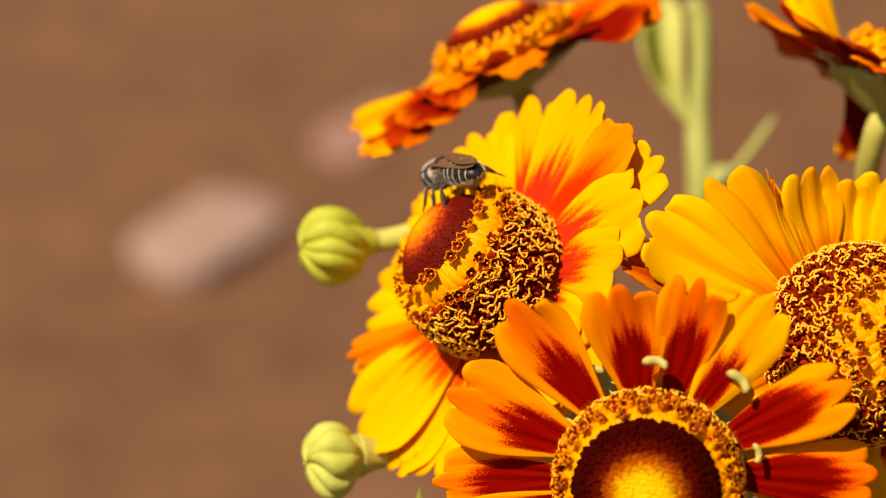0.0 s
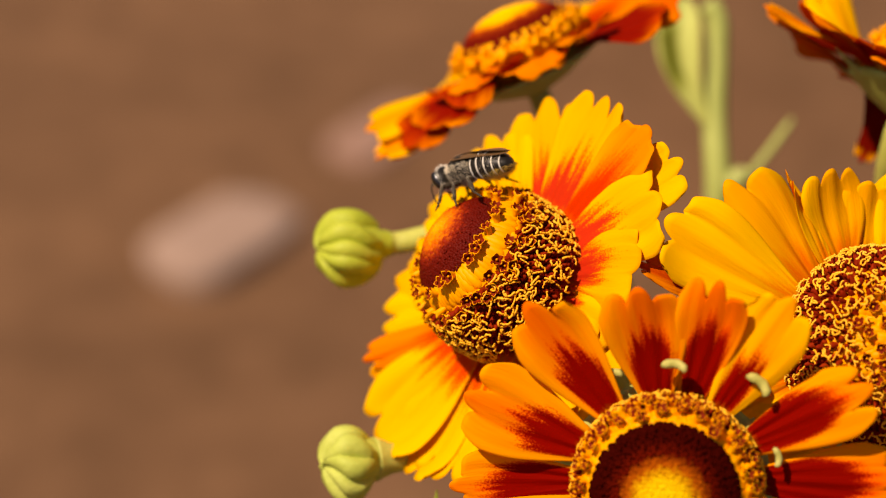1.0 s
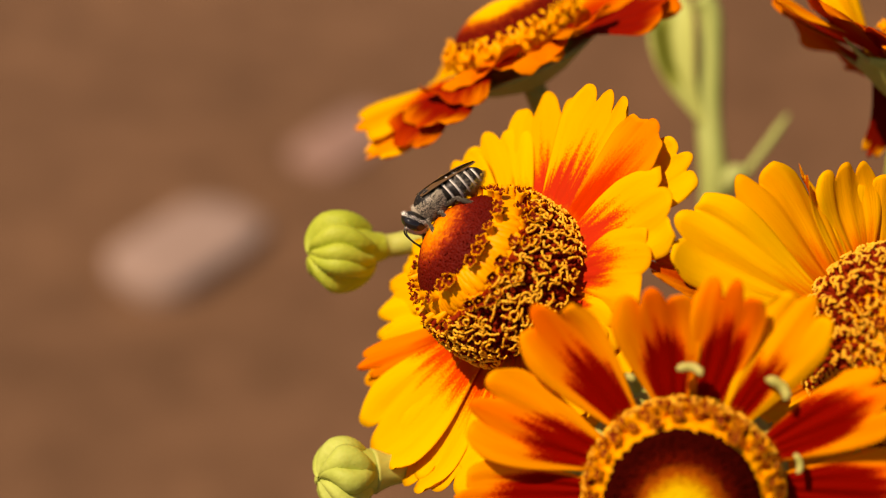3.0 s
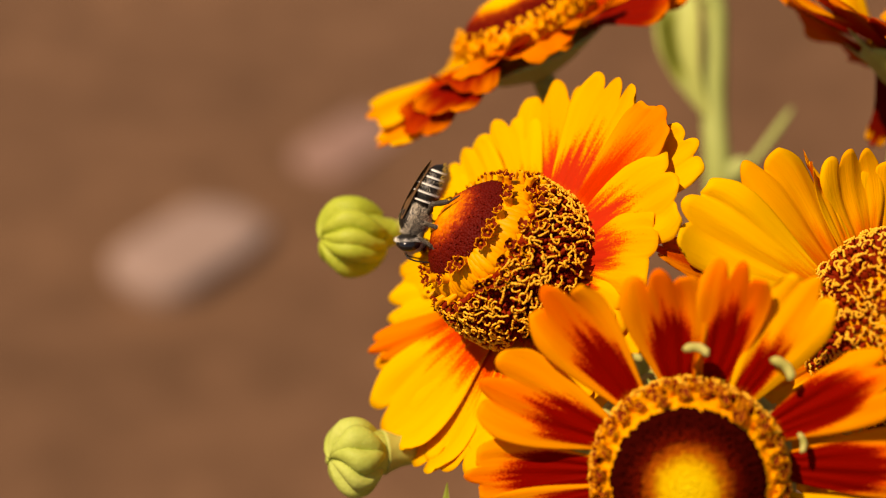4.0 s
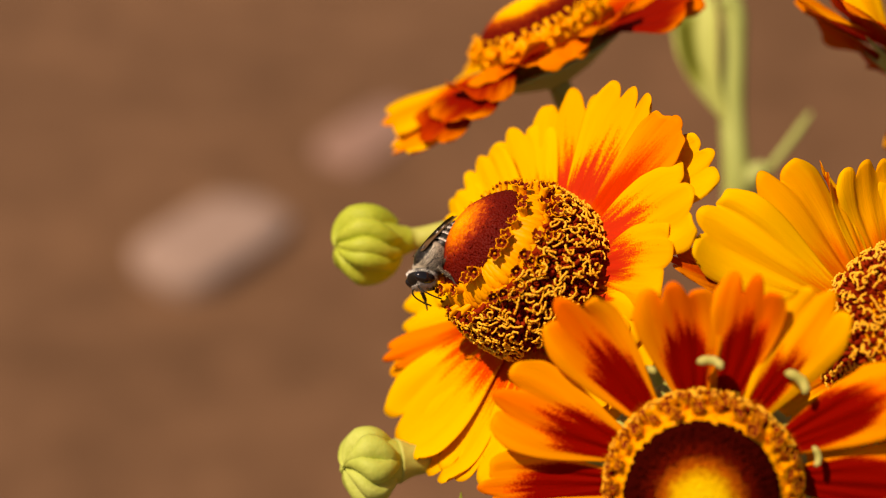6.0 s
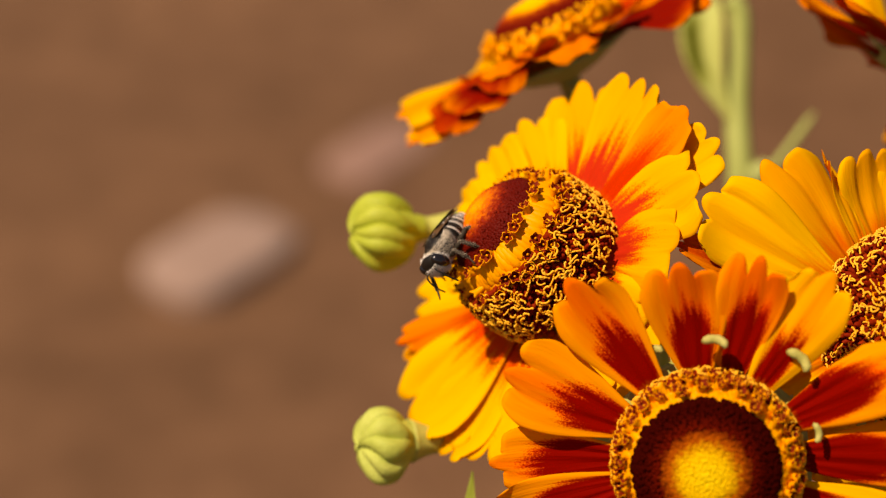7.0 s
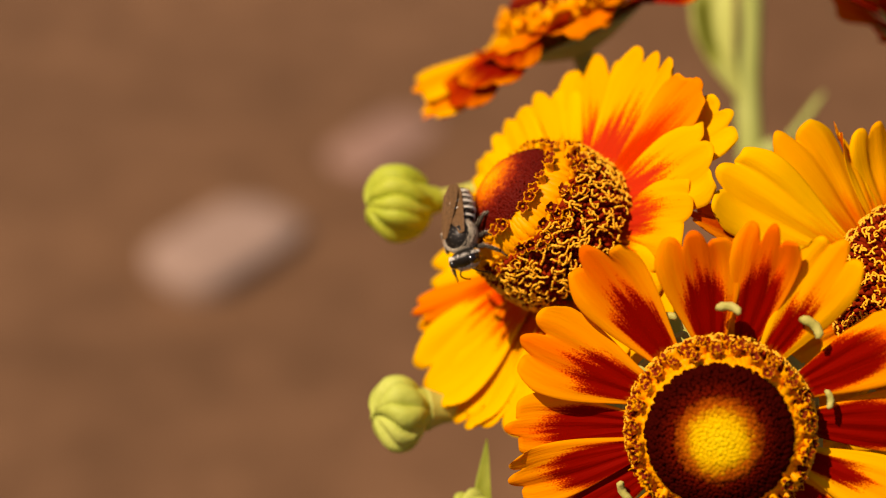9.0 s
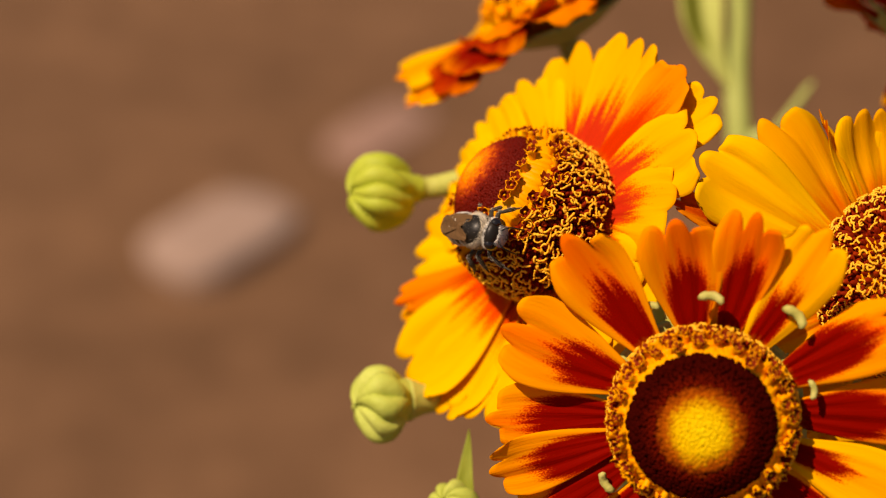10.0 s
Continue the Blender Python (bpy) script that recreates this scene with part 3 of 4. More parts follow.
    for theta, phi in [q for band in bands for q in spiral(*band, 3)]:
        theta += rng.uniform(-0.04, 0.04)
        p, n = dome_point(theta, phi + rng.uniform(-0.06, 0.06), r, flat)
        tilt = (n + Vector((rng.uniform(-1, 1), rng.uniform(-1, 1), rng.uniform(-1, 1))) * 0.34).normalized()
        k = rng.uniform(0.95, 1.25)
        part("open_floret", rng.choice(OPEN if browns[0] else OPEN_PLAIN), head, m=tip @ Matrix.Translation(p + lift + n * 0.25 * MM) @ turn_to(tilt).to_4x4() @ Matrix.Rotation(rng.uniform(0, 6.28), 4, "Z") @ Matrix.Diagonal((k, k, k, 1)))
    curls = []
    for theta, phi in spiral(*styles, 11):
        theta += rng.uniform(-0.05, 0.05)
        p, n = dome_point(theta, phi + rng.uniform(-0.08, 0.08), r, flat)
        tilt = (n + Vector((rng.uniform(-1, 1), rng.uniform(-1, 1), rng.uniform(-1, 1))) * 0.3).normalized()
        k = rng.uniform(0.85, 1.2) * style_size
        m = tip @ Matrix.Translation(p + lift + n * 0.45 * MM) @ turn_to(tilt).to_4x4() @ Matrix.Rotation(rng.uniform(0, 6.28), 4, "Z") @ Matrix.Diagonal((k, k, k, 1))
        curls.append((-(pose_m.to_3x3() @ tip.to_3x3() @ n).dot(Vector((0.0, -0.84, 0.54))), len(curls), rng.randrange(len(STYLES)), m))
    # the nearest styles are pieces of their own, those round the back one mesh
    curls.sort()
    for _, _, s, m in curls[:300]:
        part("style", STYLES[s], head, m=m)
    if len(curls) > 300:
        b = Build()
        for _, _, s, m in curls[300:]:
            q = STYLE_SHAPES[s]
            at, mats = len(b.f), q.m
            b.add([m @ Vector(p) for p in q.v], q.f, 0, q.uv)
            b.m[at:] = mats
        part("style_mass", b.mesh("style_mass", [m_curl, m_dark]), head, kind="stuff")
    # petals
    for k, (ang, far, width, lift_a, bend, twist, top, under, *foot_share) in enumerate(petals):
        begin = r * 0.86
        run = far * MM - begin
        share = max(0.3, math.cos(radians(lift_a + bend * 0.45)))
        me = petal(rng, run / share, width * MM, lift_a, bend, rng.uniform(*lobes) * (0.4 if top is m_petal_sunset else 1.0), fold * rng.uniform(0.022, 0.042), rng.uniform(-0.05, 0.07), twist, top, under, neck=foot_share[0] if foot_share else neck, start=begin)
        part("petal", me, head, m=Matrix.Rotation(radians(ang), 4, "Z") @ Matrix.Translation((0, 0, (-0.3 - 0.45 * (k % 3) + raise_x * max(0.0, math.cos(radians(ang)))) * MM)))
    # green bracts below
    for k in range(sepals):
        b = Build()
        a = 2 * math.pi * (k + rng.uniform(-0.2, 0.2)) / sepals
        run = rng.uniform(5.5, 8.0) * MM
        pts = [Vector((r * 0.62 + run * s * math.cos(radians(sepal_drop * s)), 0, -2.4 * MM + run * s * math.sin(radians(sepal_drop * s)))) for s in (0, 0.25, 0.5, 0.75, 1.0)]
        tube(b, pts, [0.9 * MM, 1.0 * MM, 0.85 * MM, 0.55 * MM, 0.12 * MM], 6, flat=0.35)
        part("bract", b.mesh("bract", [m_bract]), head, "pale green bract", m=Matrix.Rotation(a, 4, "Z"))
    for ang, dist, height, size in bracts:
        b = Build()
        pts = [Vector((0.62 * math.sin(radians(190 * s)), 1.15 * math.cos(radians(10 + 190 * s)), 0.5 * s + 0.15 * math.sin(9 * s))) * size * MM for s in [i / 8 for i in range(9)]]
        tube(b, pts, [w * size * MM for w in (0.24, 0.42, 0.52, 0.46, 0.55, 0.46, 0.52, 0.36, 0.12)], 7, flat=0.8)
        part("bract", b.mesh("bract", [m_bract]), head, "curled pale green bract", m=Matrix.Rotation(radians(ang), 4, "Z") @ Matrix.Translation((dist * MM, 0, height * MM))  @ Matrix.Rotation(radians(size * 14 - 22), 4, "Z"))
    # stem, from the world's points into the flower's space
    inv = pose_m.inverted()
    pts = bend_line([Vector((0, 0, -1.5 * MM)), Vector((0, 0, -7 * MM))] + [inv @ Vector(p) for p in stem], 7)
    k = len(pts) - 1
    b = Build()
    tube(b, pts, [(2.3 if i < 3 else 1.35 + 0.9 * i / k) * MM for i in range(k + 1)], 10)
    part("stem", b.mesh("stem", [m_stem]), head, "ribbed green stem")
    return head

# ---- ground ----


def make_ground():
    b = Build()
    rng = random.Random(5)
    xs = [-60, -25, -10, -4, -2] + [-1.2 + 0.06 * i for i in range(41)] + [2, 4, 10, 25, 60]
    ys = [-60, -25, -10, -4, -1.5] + [-0.8 + 0.06 * i for i in range(51)] + [3, 4.5, 8, 16, 30, 60]
    verts = []
    for y in ys:
        for x in xs:
            near = abs(x) < 1.5 and -1 < y < 2.6
            h = 0.012 * noise.noise(Vector((x * 4, y * 4, 1.3))) + 0.006 * noise.noise(Vector((x * 13, y * 13, 7.1))) if near else 0.0
            verts.append((x, y, h - 0.008))
    w = len(xs)
    faces = [(j * w + i, j * w + i + 1, (j + 1) * w + i + 1, (j + 1) * w + i) for j in range(len(ys) - 1) for i in range(w - 1)]
    b.add(verts, faces)
    ob = new("ground", b.mesh("ground", [m_soil]))
    return tagged(ob, "bare dry brown soil of a flower bed", "ground", kind="structure")


make_ground()


def flat_stone(x, y, length, width, angle, mat, label, seed):
    """A thin, worn slab of stone lying on the soil."""
    rng = random.Random(seed)
    b = Build()
    outline = []
    for k in range(28):
        a = 2 * math.pi * k / 28
        c, s = math.cos(a), math.sin(a)
        p = (abs(c) ** 4 + abs(s) ** 4) ** -0.25
        q = 1 + rng.uniform(-0.04, 0.04)
        outline.append((length / 2 * c * p * q, width / 2 * s * p * q))
    verts, faces = [], []
    levels = [(1.0, -0.01), (1.02, 0.001), (1.0, 0.003), (0.93, 0.005), (0.6, 0.006), (0.25, 0.0065)]
    for f, z in levels:
        for px, py in outline:
            verts.append((px * f, py * f, z + rng.uniform(-0.0006, 0.0006)))
    for i in range(len(levels) - 1):
        for j in range(28):
            k = (j + 1) % 28
            faces.append((i * 28 + j, i * 28 + k, (i + 1) * 28 + k, (i + 1) * 28 + j))
    faces.append(tuple((len(levels) - 1) * 28 + j for j in range(28)))
    b.add(verts, faces)
    ob = new("flat_stone", b.mesh("flat_stone", [mat]))
    ob.matrix_basis = pose(x, y, -0.004, 0, 0, angle)
    return tagged(ob, label, "stone", "stones on the soil")


flat_stone(-0.157, 0.803, 0.098, 0.064, 56, m_stone, "pale pinkish flat stone lying on brown soil", 2)
flat_stone(-0.066, 0.936, 0.086, 0.046, 56, m_stone_dull, "smaller dull pinkish flat stone on brown soil", 3)

# ---- flowers ----
PY, PP, PO, PG, PR = m_petal_yellow, m_petal_plain, m_petal_orange, m_petal_gold, m_petal_red
UY, UR, PD, PS, PM = m_under_yellow, m_under_red, m_petal_dark, m_petal_sunset, m_petal_shaded
PF, PB, PA, PE, PQ = m_petal_flame, m_petal_deep, m_petal_sunlit, m_petal_ember, m_petal_rosy

flower("yellow and red sneezeweed flower with a red-capped brown disc", (0.0096, -0.0005, 0.4973), (-0.648, -0.450, 0.615), 3, 9.0, 1.12, 3.7,
       (45, 3400, 0.19, m_cap_red),
       [(120, 20.4, 7.6, 4, 0, 0, PP, UY), (104, 21.2, 10.5, 3, 0, 0, PP, UY), (84, 23.4, 10.6, 0, 0, 3, PY, UY), (59, 23.9, 9.6, 0, 0, 6, PY, UY),
        (35, 24.0, 7.2, 4, 2, 10, PS, UY), (25, 24.4, 8.4, -3, 0, 0, PP, UY), (15, 21.4, 11.6, -1, -1, 0, PY, UY), (-5, 17.8, 11.0, 6, -6, 0, PQ, UY), (-24, 15.5, 10.0, 2, -6, 0, PQ, UY),
        (-38, 14.5, 9.8, 0, -10, 0, PY, UY), (134, 19.6, 8.5, 4, 0, 0, PP, UY), (148, 20.4, 9.8, 3, 0, 0, PP, UY), (161, 19.4, 9.3, 0, -3, 0, PP, UY),
        (172, 21.4, 8.1, 0, 0, 0, PP, UY), (-178, 22.9, 9.0, 1, 0, 0, PP, UY), (-171, 22.2, 6.8, -2, 0, 0, PP, UY), (-167, 24.2, 4.2, 6, 2, -20, PE, UY), (-159, 25.4, 11.7, 0, 0, 0, PQ, UY), (-146, 26.8, 12.7, 0, 0, 0, PP, UY),
        (-134, 26.4, 11.0, -1, 0, 0, PP, UY), (-120, 24.8, 13.4, 0, 2, 0, PP, UY), (-102, 22.5, 12.8, -4, 0, 0, PP, UY), (-78, 20.0, 12.2, -4, 0, 0, PY, UY), (-56, 18.0, 11.0, -4, 0, 0, PY, UY)],
       (540, 69, 109), ((24, 46, 49), (20, 61, 66), (42, 68, 76)), (50, 64, 72), (760, 66, 110),
       [(0.022, 0.012, 0.475), (0.026, 0.016, 0.40), (0.030, 0.022, 0.2), (0.028, 0.02, -0.01)], band=(46, 44, 67), lean=(-0.772, 0.010, 0.635), style_size=0.66, neck=0.40, raise_x=2.2, lobes=(0.12, 0.24))

flower("orange sneezeweed flower with dark red petal blotches and yellow-centred disc", (0.0250, -0.0275, 0.4904), (-0.144, -0.897, 0.423), 8, 9.4, 0.72, 1.0,
       (56, 1300, 0.27, m_cap_yellow),
       [(129, 23.8, 8.7, 12, 0, -8, PO, UY), (99, 21.5, 9.2, 18, 2, 4, PO, UY), (78, 23.0, 7.7, 18, 2, -10, PO, UY), (59, 23.6, 7.8, 12, 4, -16, PA, UY),
        (30, 23.6, 7.7, 12, 0, -16, PB, UY), (5, 23.8, 7.6, 4, -2, 10, PB, UY), (-18, 23.0, 7.7, 2, -2, -8, PA, UY), (158, 23.3, 10.0, 9, 0, 6, PO, UY),
        (-177, 23.0, 7.7, 2, 2, -12, PB, UY), (-162, 23.6, 6.9, 2, 0, -8, PB, UY), (-146, 23.0, 7.4, 0, 0, 8, PB, UY), (-124, 22.5, 8.0, 2, 0, 0, PB, UY),
        (-102, 22.5, 8.5, 0, -4, 0, PO, UY), (-80, 22.0, 8.0, 3, -6, 0, PO, UY), (-58, 22.5, 8.5, 0, -4, 0, PO, UY), (-38, 22.5, 8.0, -2, -4, 0, PO, UY)],
       (220, 77, 97), ((34, 60, 68), (60, 71, 77)), (150, 62, 77), (240, 78, 98),
       [(0.030, 0.004, 0.455), (0.036, 0.010, 0.38), (0.045, 0.01, 0.2), (0.044, 0.006, -0.01)], band=(60, 55, 68), grain=0.75,
       bracts=[(89, 12.9, 2.5, 1.0), (53, 14.4, 2.0, 1.1), (20, 11.6, 1.0, 0.75), (119, 12.8, 0.4, 0.9), (-142, 12.2, 0.0, 0.95)], lobes=(0.09, 0.25), tube_size=0.60, neck=0.30, style_size=0.55)

flower("golden yellow sneezeweed flower with a brown curly disc", (0.0483, -0.0100, 0.4962), (0.293, -0.731, 0.617), 21, 10.6, 0.9, 2.6,
       (10, 60, 0.42, m_cap_gold),
       [(152, 27.6, 10.5, -1, 2, -14, PG, UY), (162, 28.4, 5.0, -9, 0, 40, PD, UR), (133, 24.4, 11.5, 4, 2, 8, PG, UY), (120, 21.8, 4.4, 7, 2, 64, PG, UR), (106, 20.4, 8.8, 7, 2, 10, PG, UY),
        (91, 18.8, 8.1, 7, 2, -6, PG, UY), (74, 20.2, 9.3, 6, 2, -20, PG, UY), (54, 21.4, 11.0, 4, 0, 0, PG, UY), (32, 22.0, 11.0, 0, 0, 0, PG, UY),
        (8, 16.0, 9.0, -32, 0, 0, PG, UY), (-15, 15.0, 9.0, -38, 0, 0, PG, UY), (-38, 15.0, 9.0, -38, 0, 0, PO, UY), (-60, 17.0, 9.0, -34, 0, 0, PO, UY),
        (-85, 21.0, 11.6, -12, 0, 0, PG, UY), (176, 21.0, 9.8, -14, 0, 0, PG, UY), (-160, 20.0, 11.0, -14, 0, 0, PG, UY), (-135, 20.0, 11.0, -14, 0, 0, PG, UY), (-110, 20.0, 11.6, -14, 0, 0, PG, UY)],
       (720, 36, 104), ((16, 10, 18), (34, 26, 40)), (330, 8, 58), (860, 44, 106),
       [(0.042, 0.010, 0.465), (0.044, 0.016, 0.38), (0.052, 0.02, 0.2), (0.055, 0.02, -0.01)], style_size=0.60, lobes=(0.10, 0.24), fold=2.2, band=(40, 12, 36))

flower("orange-red sneezeweed flower with drooping petals and an amber cone", (0.0093, 0.0357, 0.5086), (-0.416, 0.278, 0.866), 33, 8.3, 0.66, 1.0,
       (66, 900, 0.28, m_cap_amber),
       [(178, 22.2, 8.5, -5, 0, -30, PF, UR), (160, 20.0, 4.5, -2, 0, 0, PG, UR), (-169, 22.6, 8.5, -12, 0, -26, PF, UR), (-157, 19.0, 11.0, -13, -4, -18, PD, UR), (-146, 17.0, 12.0, -4, -14, -16, PD, UR), (-134, 14.0, 11.0, 24, -50, -6, PD, UR),
        (-114, 12.6, 12.0, 42, -72, 14, PE, UR), (-90, 12.2, 11.0, 40, -70, -12, PE, UR), (-66, 12.8, 12.0, 42, -72, 10, PE, UR), (-42, 13.5, 11.0, 34, -40, 0, PD, UR),
        (-14, 19.5, 10.0, -4, 0, 20, PD, UR), (6, 21.5, 11.0, 0, 4, 24, PE, UR), (26, 20.0, 10.5, 4, 4, 16, PE, UR), (50, 19.0, 9.5, 2, 0, 0, PG, UR),
        (76, 18.0, 9.5, 0, 0, 0, PG, UR), (102, 18.0, 9.5, 0, 0, 0, PG, UR), (128, 18.0, 9.5, 0, 0, 0, PG, UR)],
       (0, 60, 90), (36, 67, 84), (200, 63, 86), (0, 0, 1),
       [(0.024, 0.030, 0.475), (0.030, 0.034, 0.40), (0.02, 0.04, 0.2), (0.016, 0.04, -0.01)], sepals=0)

flower("dark red sneezeweed flower seen from below its petals", (0.0578, 0.0258, 0.5111), (0.389, 0.501, 0.773), 47, 7.4, 0.8, 0.6,
       (54, 500, 0.30, m_cap_amber),
       [(-174, 21.5, 8.0, 2, 0, -20, PR, UR), (166, 20.5, 8.0, 8, 4, -30, PD, UR), (-158, 19.0, 9.0, 10, 0, -16, PD, UR), (150, 20.0, 9.0, 34, 4, -80, PG, UR), (97, 9.4, 3.2, -76, -4, 0, PM, PM, 3.0), (132, 14.0, 9.5, 3, -4, 0, PR, UR),
        (-134, 14.5, 9.0, 6, 0, 0, PD, UR), (-108, 13.5, 9.0, -10, 0, 0, PE, UR), (-84, 13.5, 9.5, -20, 0, 0, PD, UR), (-60, 15.0, 9.5, -20, 0, 0, PE, UR), (-32, 18.0, 9.5, -4, 0, 0, PR, UR),
        (-8, 18.0, 9.0, 0, 0, 0, PR, UR), (16, 18.0, 9.0, 4, 0, 0, PR, UR), (40, 18.0, 9.0, 8, 0, 0, PG, UR), (64, 18.0, 9.5, 10, 0, 0, PG, UR),
        (90, 18.0, 9.5, 10, 0, 0, PG, UR), (108, 14.0, 9.5, -2, 0, 0, PD, UR), (154, 18.5, 9.0, 9, 0, 0, PR, UR)],
       (0, 60, 90), (60, 56, 104), (300, 52, 106), (0, 0, 1),
       [(0.0612, 0.037, 0.475), (0.064, 0.036, 0.40), (0.065, 0.04, 0.2), (0.066, 0.04, -0.01)], sepal_drop=12)

# ---- buds, leaves and a bare stem ----


def flower_bud(label, centre, axis, radius, ribs, stem, mat, seed, thick=1.4, squat=1.0, swirl=0.9, flare=1.0):
    """A ribbed, closed bud: folded petals that meet at a point, a green cup behind, a bent stalk."""
    rng = random.Random(seed)
    m = frame_on(centre, axis)
    bud = thing("flower_bud", m, label, "flower bud", "buds of the plant")
    r = radius * MM
    for k in range(ribs):
        b = Build()
        a0 = 2 * math.pi * (k + rng.uniform(-0.28, 0.28)) / ribs
        sway = rng.uniform(-0.35, 0.35)
        rows, cols = 14, 7
        wide = 2 * math.pi / ribs * 0.62
        verts, uvs, faces = [], [], []
        over = rng.uniform(0.92, 1.07)
        for i in range(rows):
            th = math.pi * (0.03 + 0.80 * i / (rows - 1))
            for j in range(cols):
                u = -1 + 2 * j / (cols - 1)
                a = a0 + wide * u * (1.0 if th > 0.5 else 0.75 + 0.5 * th) + swirl * (1 - i / (rows - 1)) ** 1.5 + sway * math.sin(3.0 * th) * 0.5
                h = (1 - u * u) ** 0.7 + 0.22 * u * (1 - u ** 4)
                rr = r * over * (0.72 + 0.32 * h) * (1 - 0.24 * max(0.0, 1 - th / 1.25))
                verts.append((rr * math.sin(th) * math.cos(a), rr * math.sin(th) * math.sin(a), rr * squat * math.cos(th)))
                uvs.append((j / (cols - 1), i / (rows - 1)))
        for i in range(rows - 1):
            for j in range(cols - 1):
                q = i * cols + j
                faces.append((q, q + 1, q + cols + 1, q + cols))
        b.add(verts, faces, 0, uvs)
        part("folded_petal", b.mesh("folded_petal", [mat]), bud)
    b = Build()
    lathe(b, [(0.02 * r, 0.62 * r * squat), (0.36 * r, 0.54 * r * squat), (0.62 * r, 0.34 * r * squat), (0.72 * r, 0), (0.70 * r, -0.35 * r), (0.60 * r, -0.68 * r), (0.42 * r * flare, -0.95 * r), (0.34 * r * flare, -1.2 * r)], 24)
    part("core", b.mesh("core", [mat]), bud)
    inv = m.inverted()
    pts = bend_line([Vector((0, 0, -0.8 * r)), Vector((0, 0, -1.5 * r))] + [inv @ Vector(p) for p in stem], 7)
    k = len(pts) - 1
    b = Build()
    tube(b, pts, [max(1.0, (1.0 + 0.28 * r / (thick * MM) - 0.14 * i) * flare * 0.8) * thick * MM * (1 + 0.3 * i / k) for i in range(k + 1)], 12)
    part("stalk", b.mesh("stalk", [m_stem]), bud, "thick pale green stalk")
    return bud


flower_bud("round ribbed yellow-green bud on a sideways stalk", (-0.0119, 0.0129, 0.4933), (-0.93, -0.30, 0.05), 4.6, 9,
           [(0.000, 0.0140, 0.4948), (0.012, 0.016, 0.4905), (0.020, 0.018, 0.470), (0.024, 0.02, 0.40), (0.026, 0.03, 0.2), (0.024, 0.03, -0.01)], m_bud, 4, thick=1.35)
flower_bud("pale green half-open bud beside a yellow flower", (-0.0106, -0.0085, 0.4769), (-0.90, -0.35, 0.10), 4.5, 8,
           [(-0.0040, -0.0028, 0.4758), (0.006, 0.004, 0.4745), (0.018, 0.006, 0.465), (0.024, 0.012, 0.40), (0.020, 0.015, 0.2), (0.018, 0.015, -0.01)], m_bud_pale, 6, thick=1.75, squat=0.80, swirl=0.5, flare=1.12)
flower_bud("small pale bud below the flowers", (-0.0013, -0.0179, 0.4690), (-0.45, -0.35, 0.80), 3.3, 9,
           [(0.004, -0.010, 0.455), (0.012, 0.000, 0.40), (0.012, 0.008, 0.2), (0.010, 0.008, -0.01)], m_bud_pale, 9, thick=1.1)


def leaf_mesh(points, widths, fold=0.25, thick=0.00025, side=(1, 0, 0), upper=None, base=None):
    """A lance-shaped leaf along points, folded at its midrib."""
    pts = [Vector(p) for p in points]
    k = len(pts)
    verts, faces, uvs = [], [], []
    cols = 7
    for layer in (1, -1):
        for i, p in enumerate(pts):
            t = (pts[min(i + 1, k - 1)] - pts[max(i - 1, 0)]).normalized()
            s = Vector(side)
            s = (s - t * s.dot(t)).normalized()
            n = s.cross(t)
            for j in range(cols):
                u = -1 + 2 * j / (cols - 1)
                verts.append(p + s * u * widths[i] / 2 + n * (abs(u) ** 1.3 * widths[i] * fold + layer * thick * (1 - 0.7 * abs(u))))
                uvs.append((j / (cols - 1), i / (k - 1)))
    n0 = k * cols
    for i in range(k - 1):
        for j in range(cols - 1):
            a = i * cols + j
            faces.append((a, a + 1, a + cols + 1, a + cols))
            faces.append((n0 + a, n0 + a + cols, n0 + a + cols + 1, n0 + a + 1))
        for j in (0, cols - 1):
            a, c = i * cols + j, (i + 1) * cols + j
            faces.append((a, c, n0 + c, n0 + a))
    b = Build()
    b.add(verts, faces, 0, uvs)
    if upper:
        b.m = [1 if max(f) < n0 else 0 for f in b.f]
    return b.mesh("leaf", [base or m_leaf, upper or base or m_leaf])


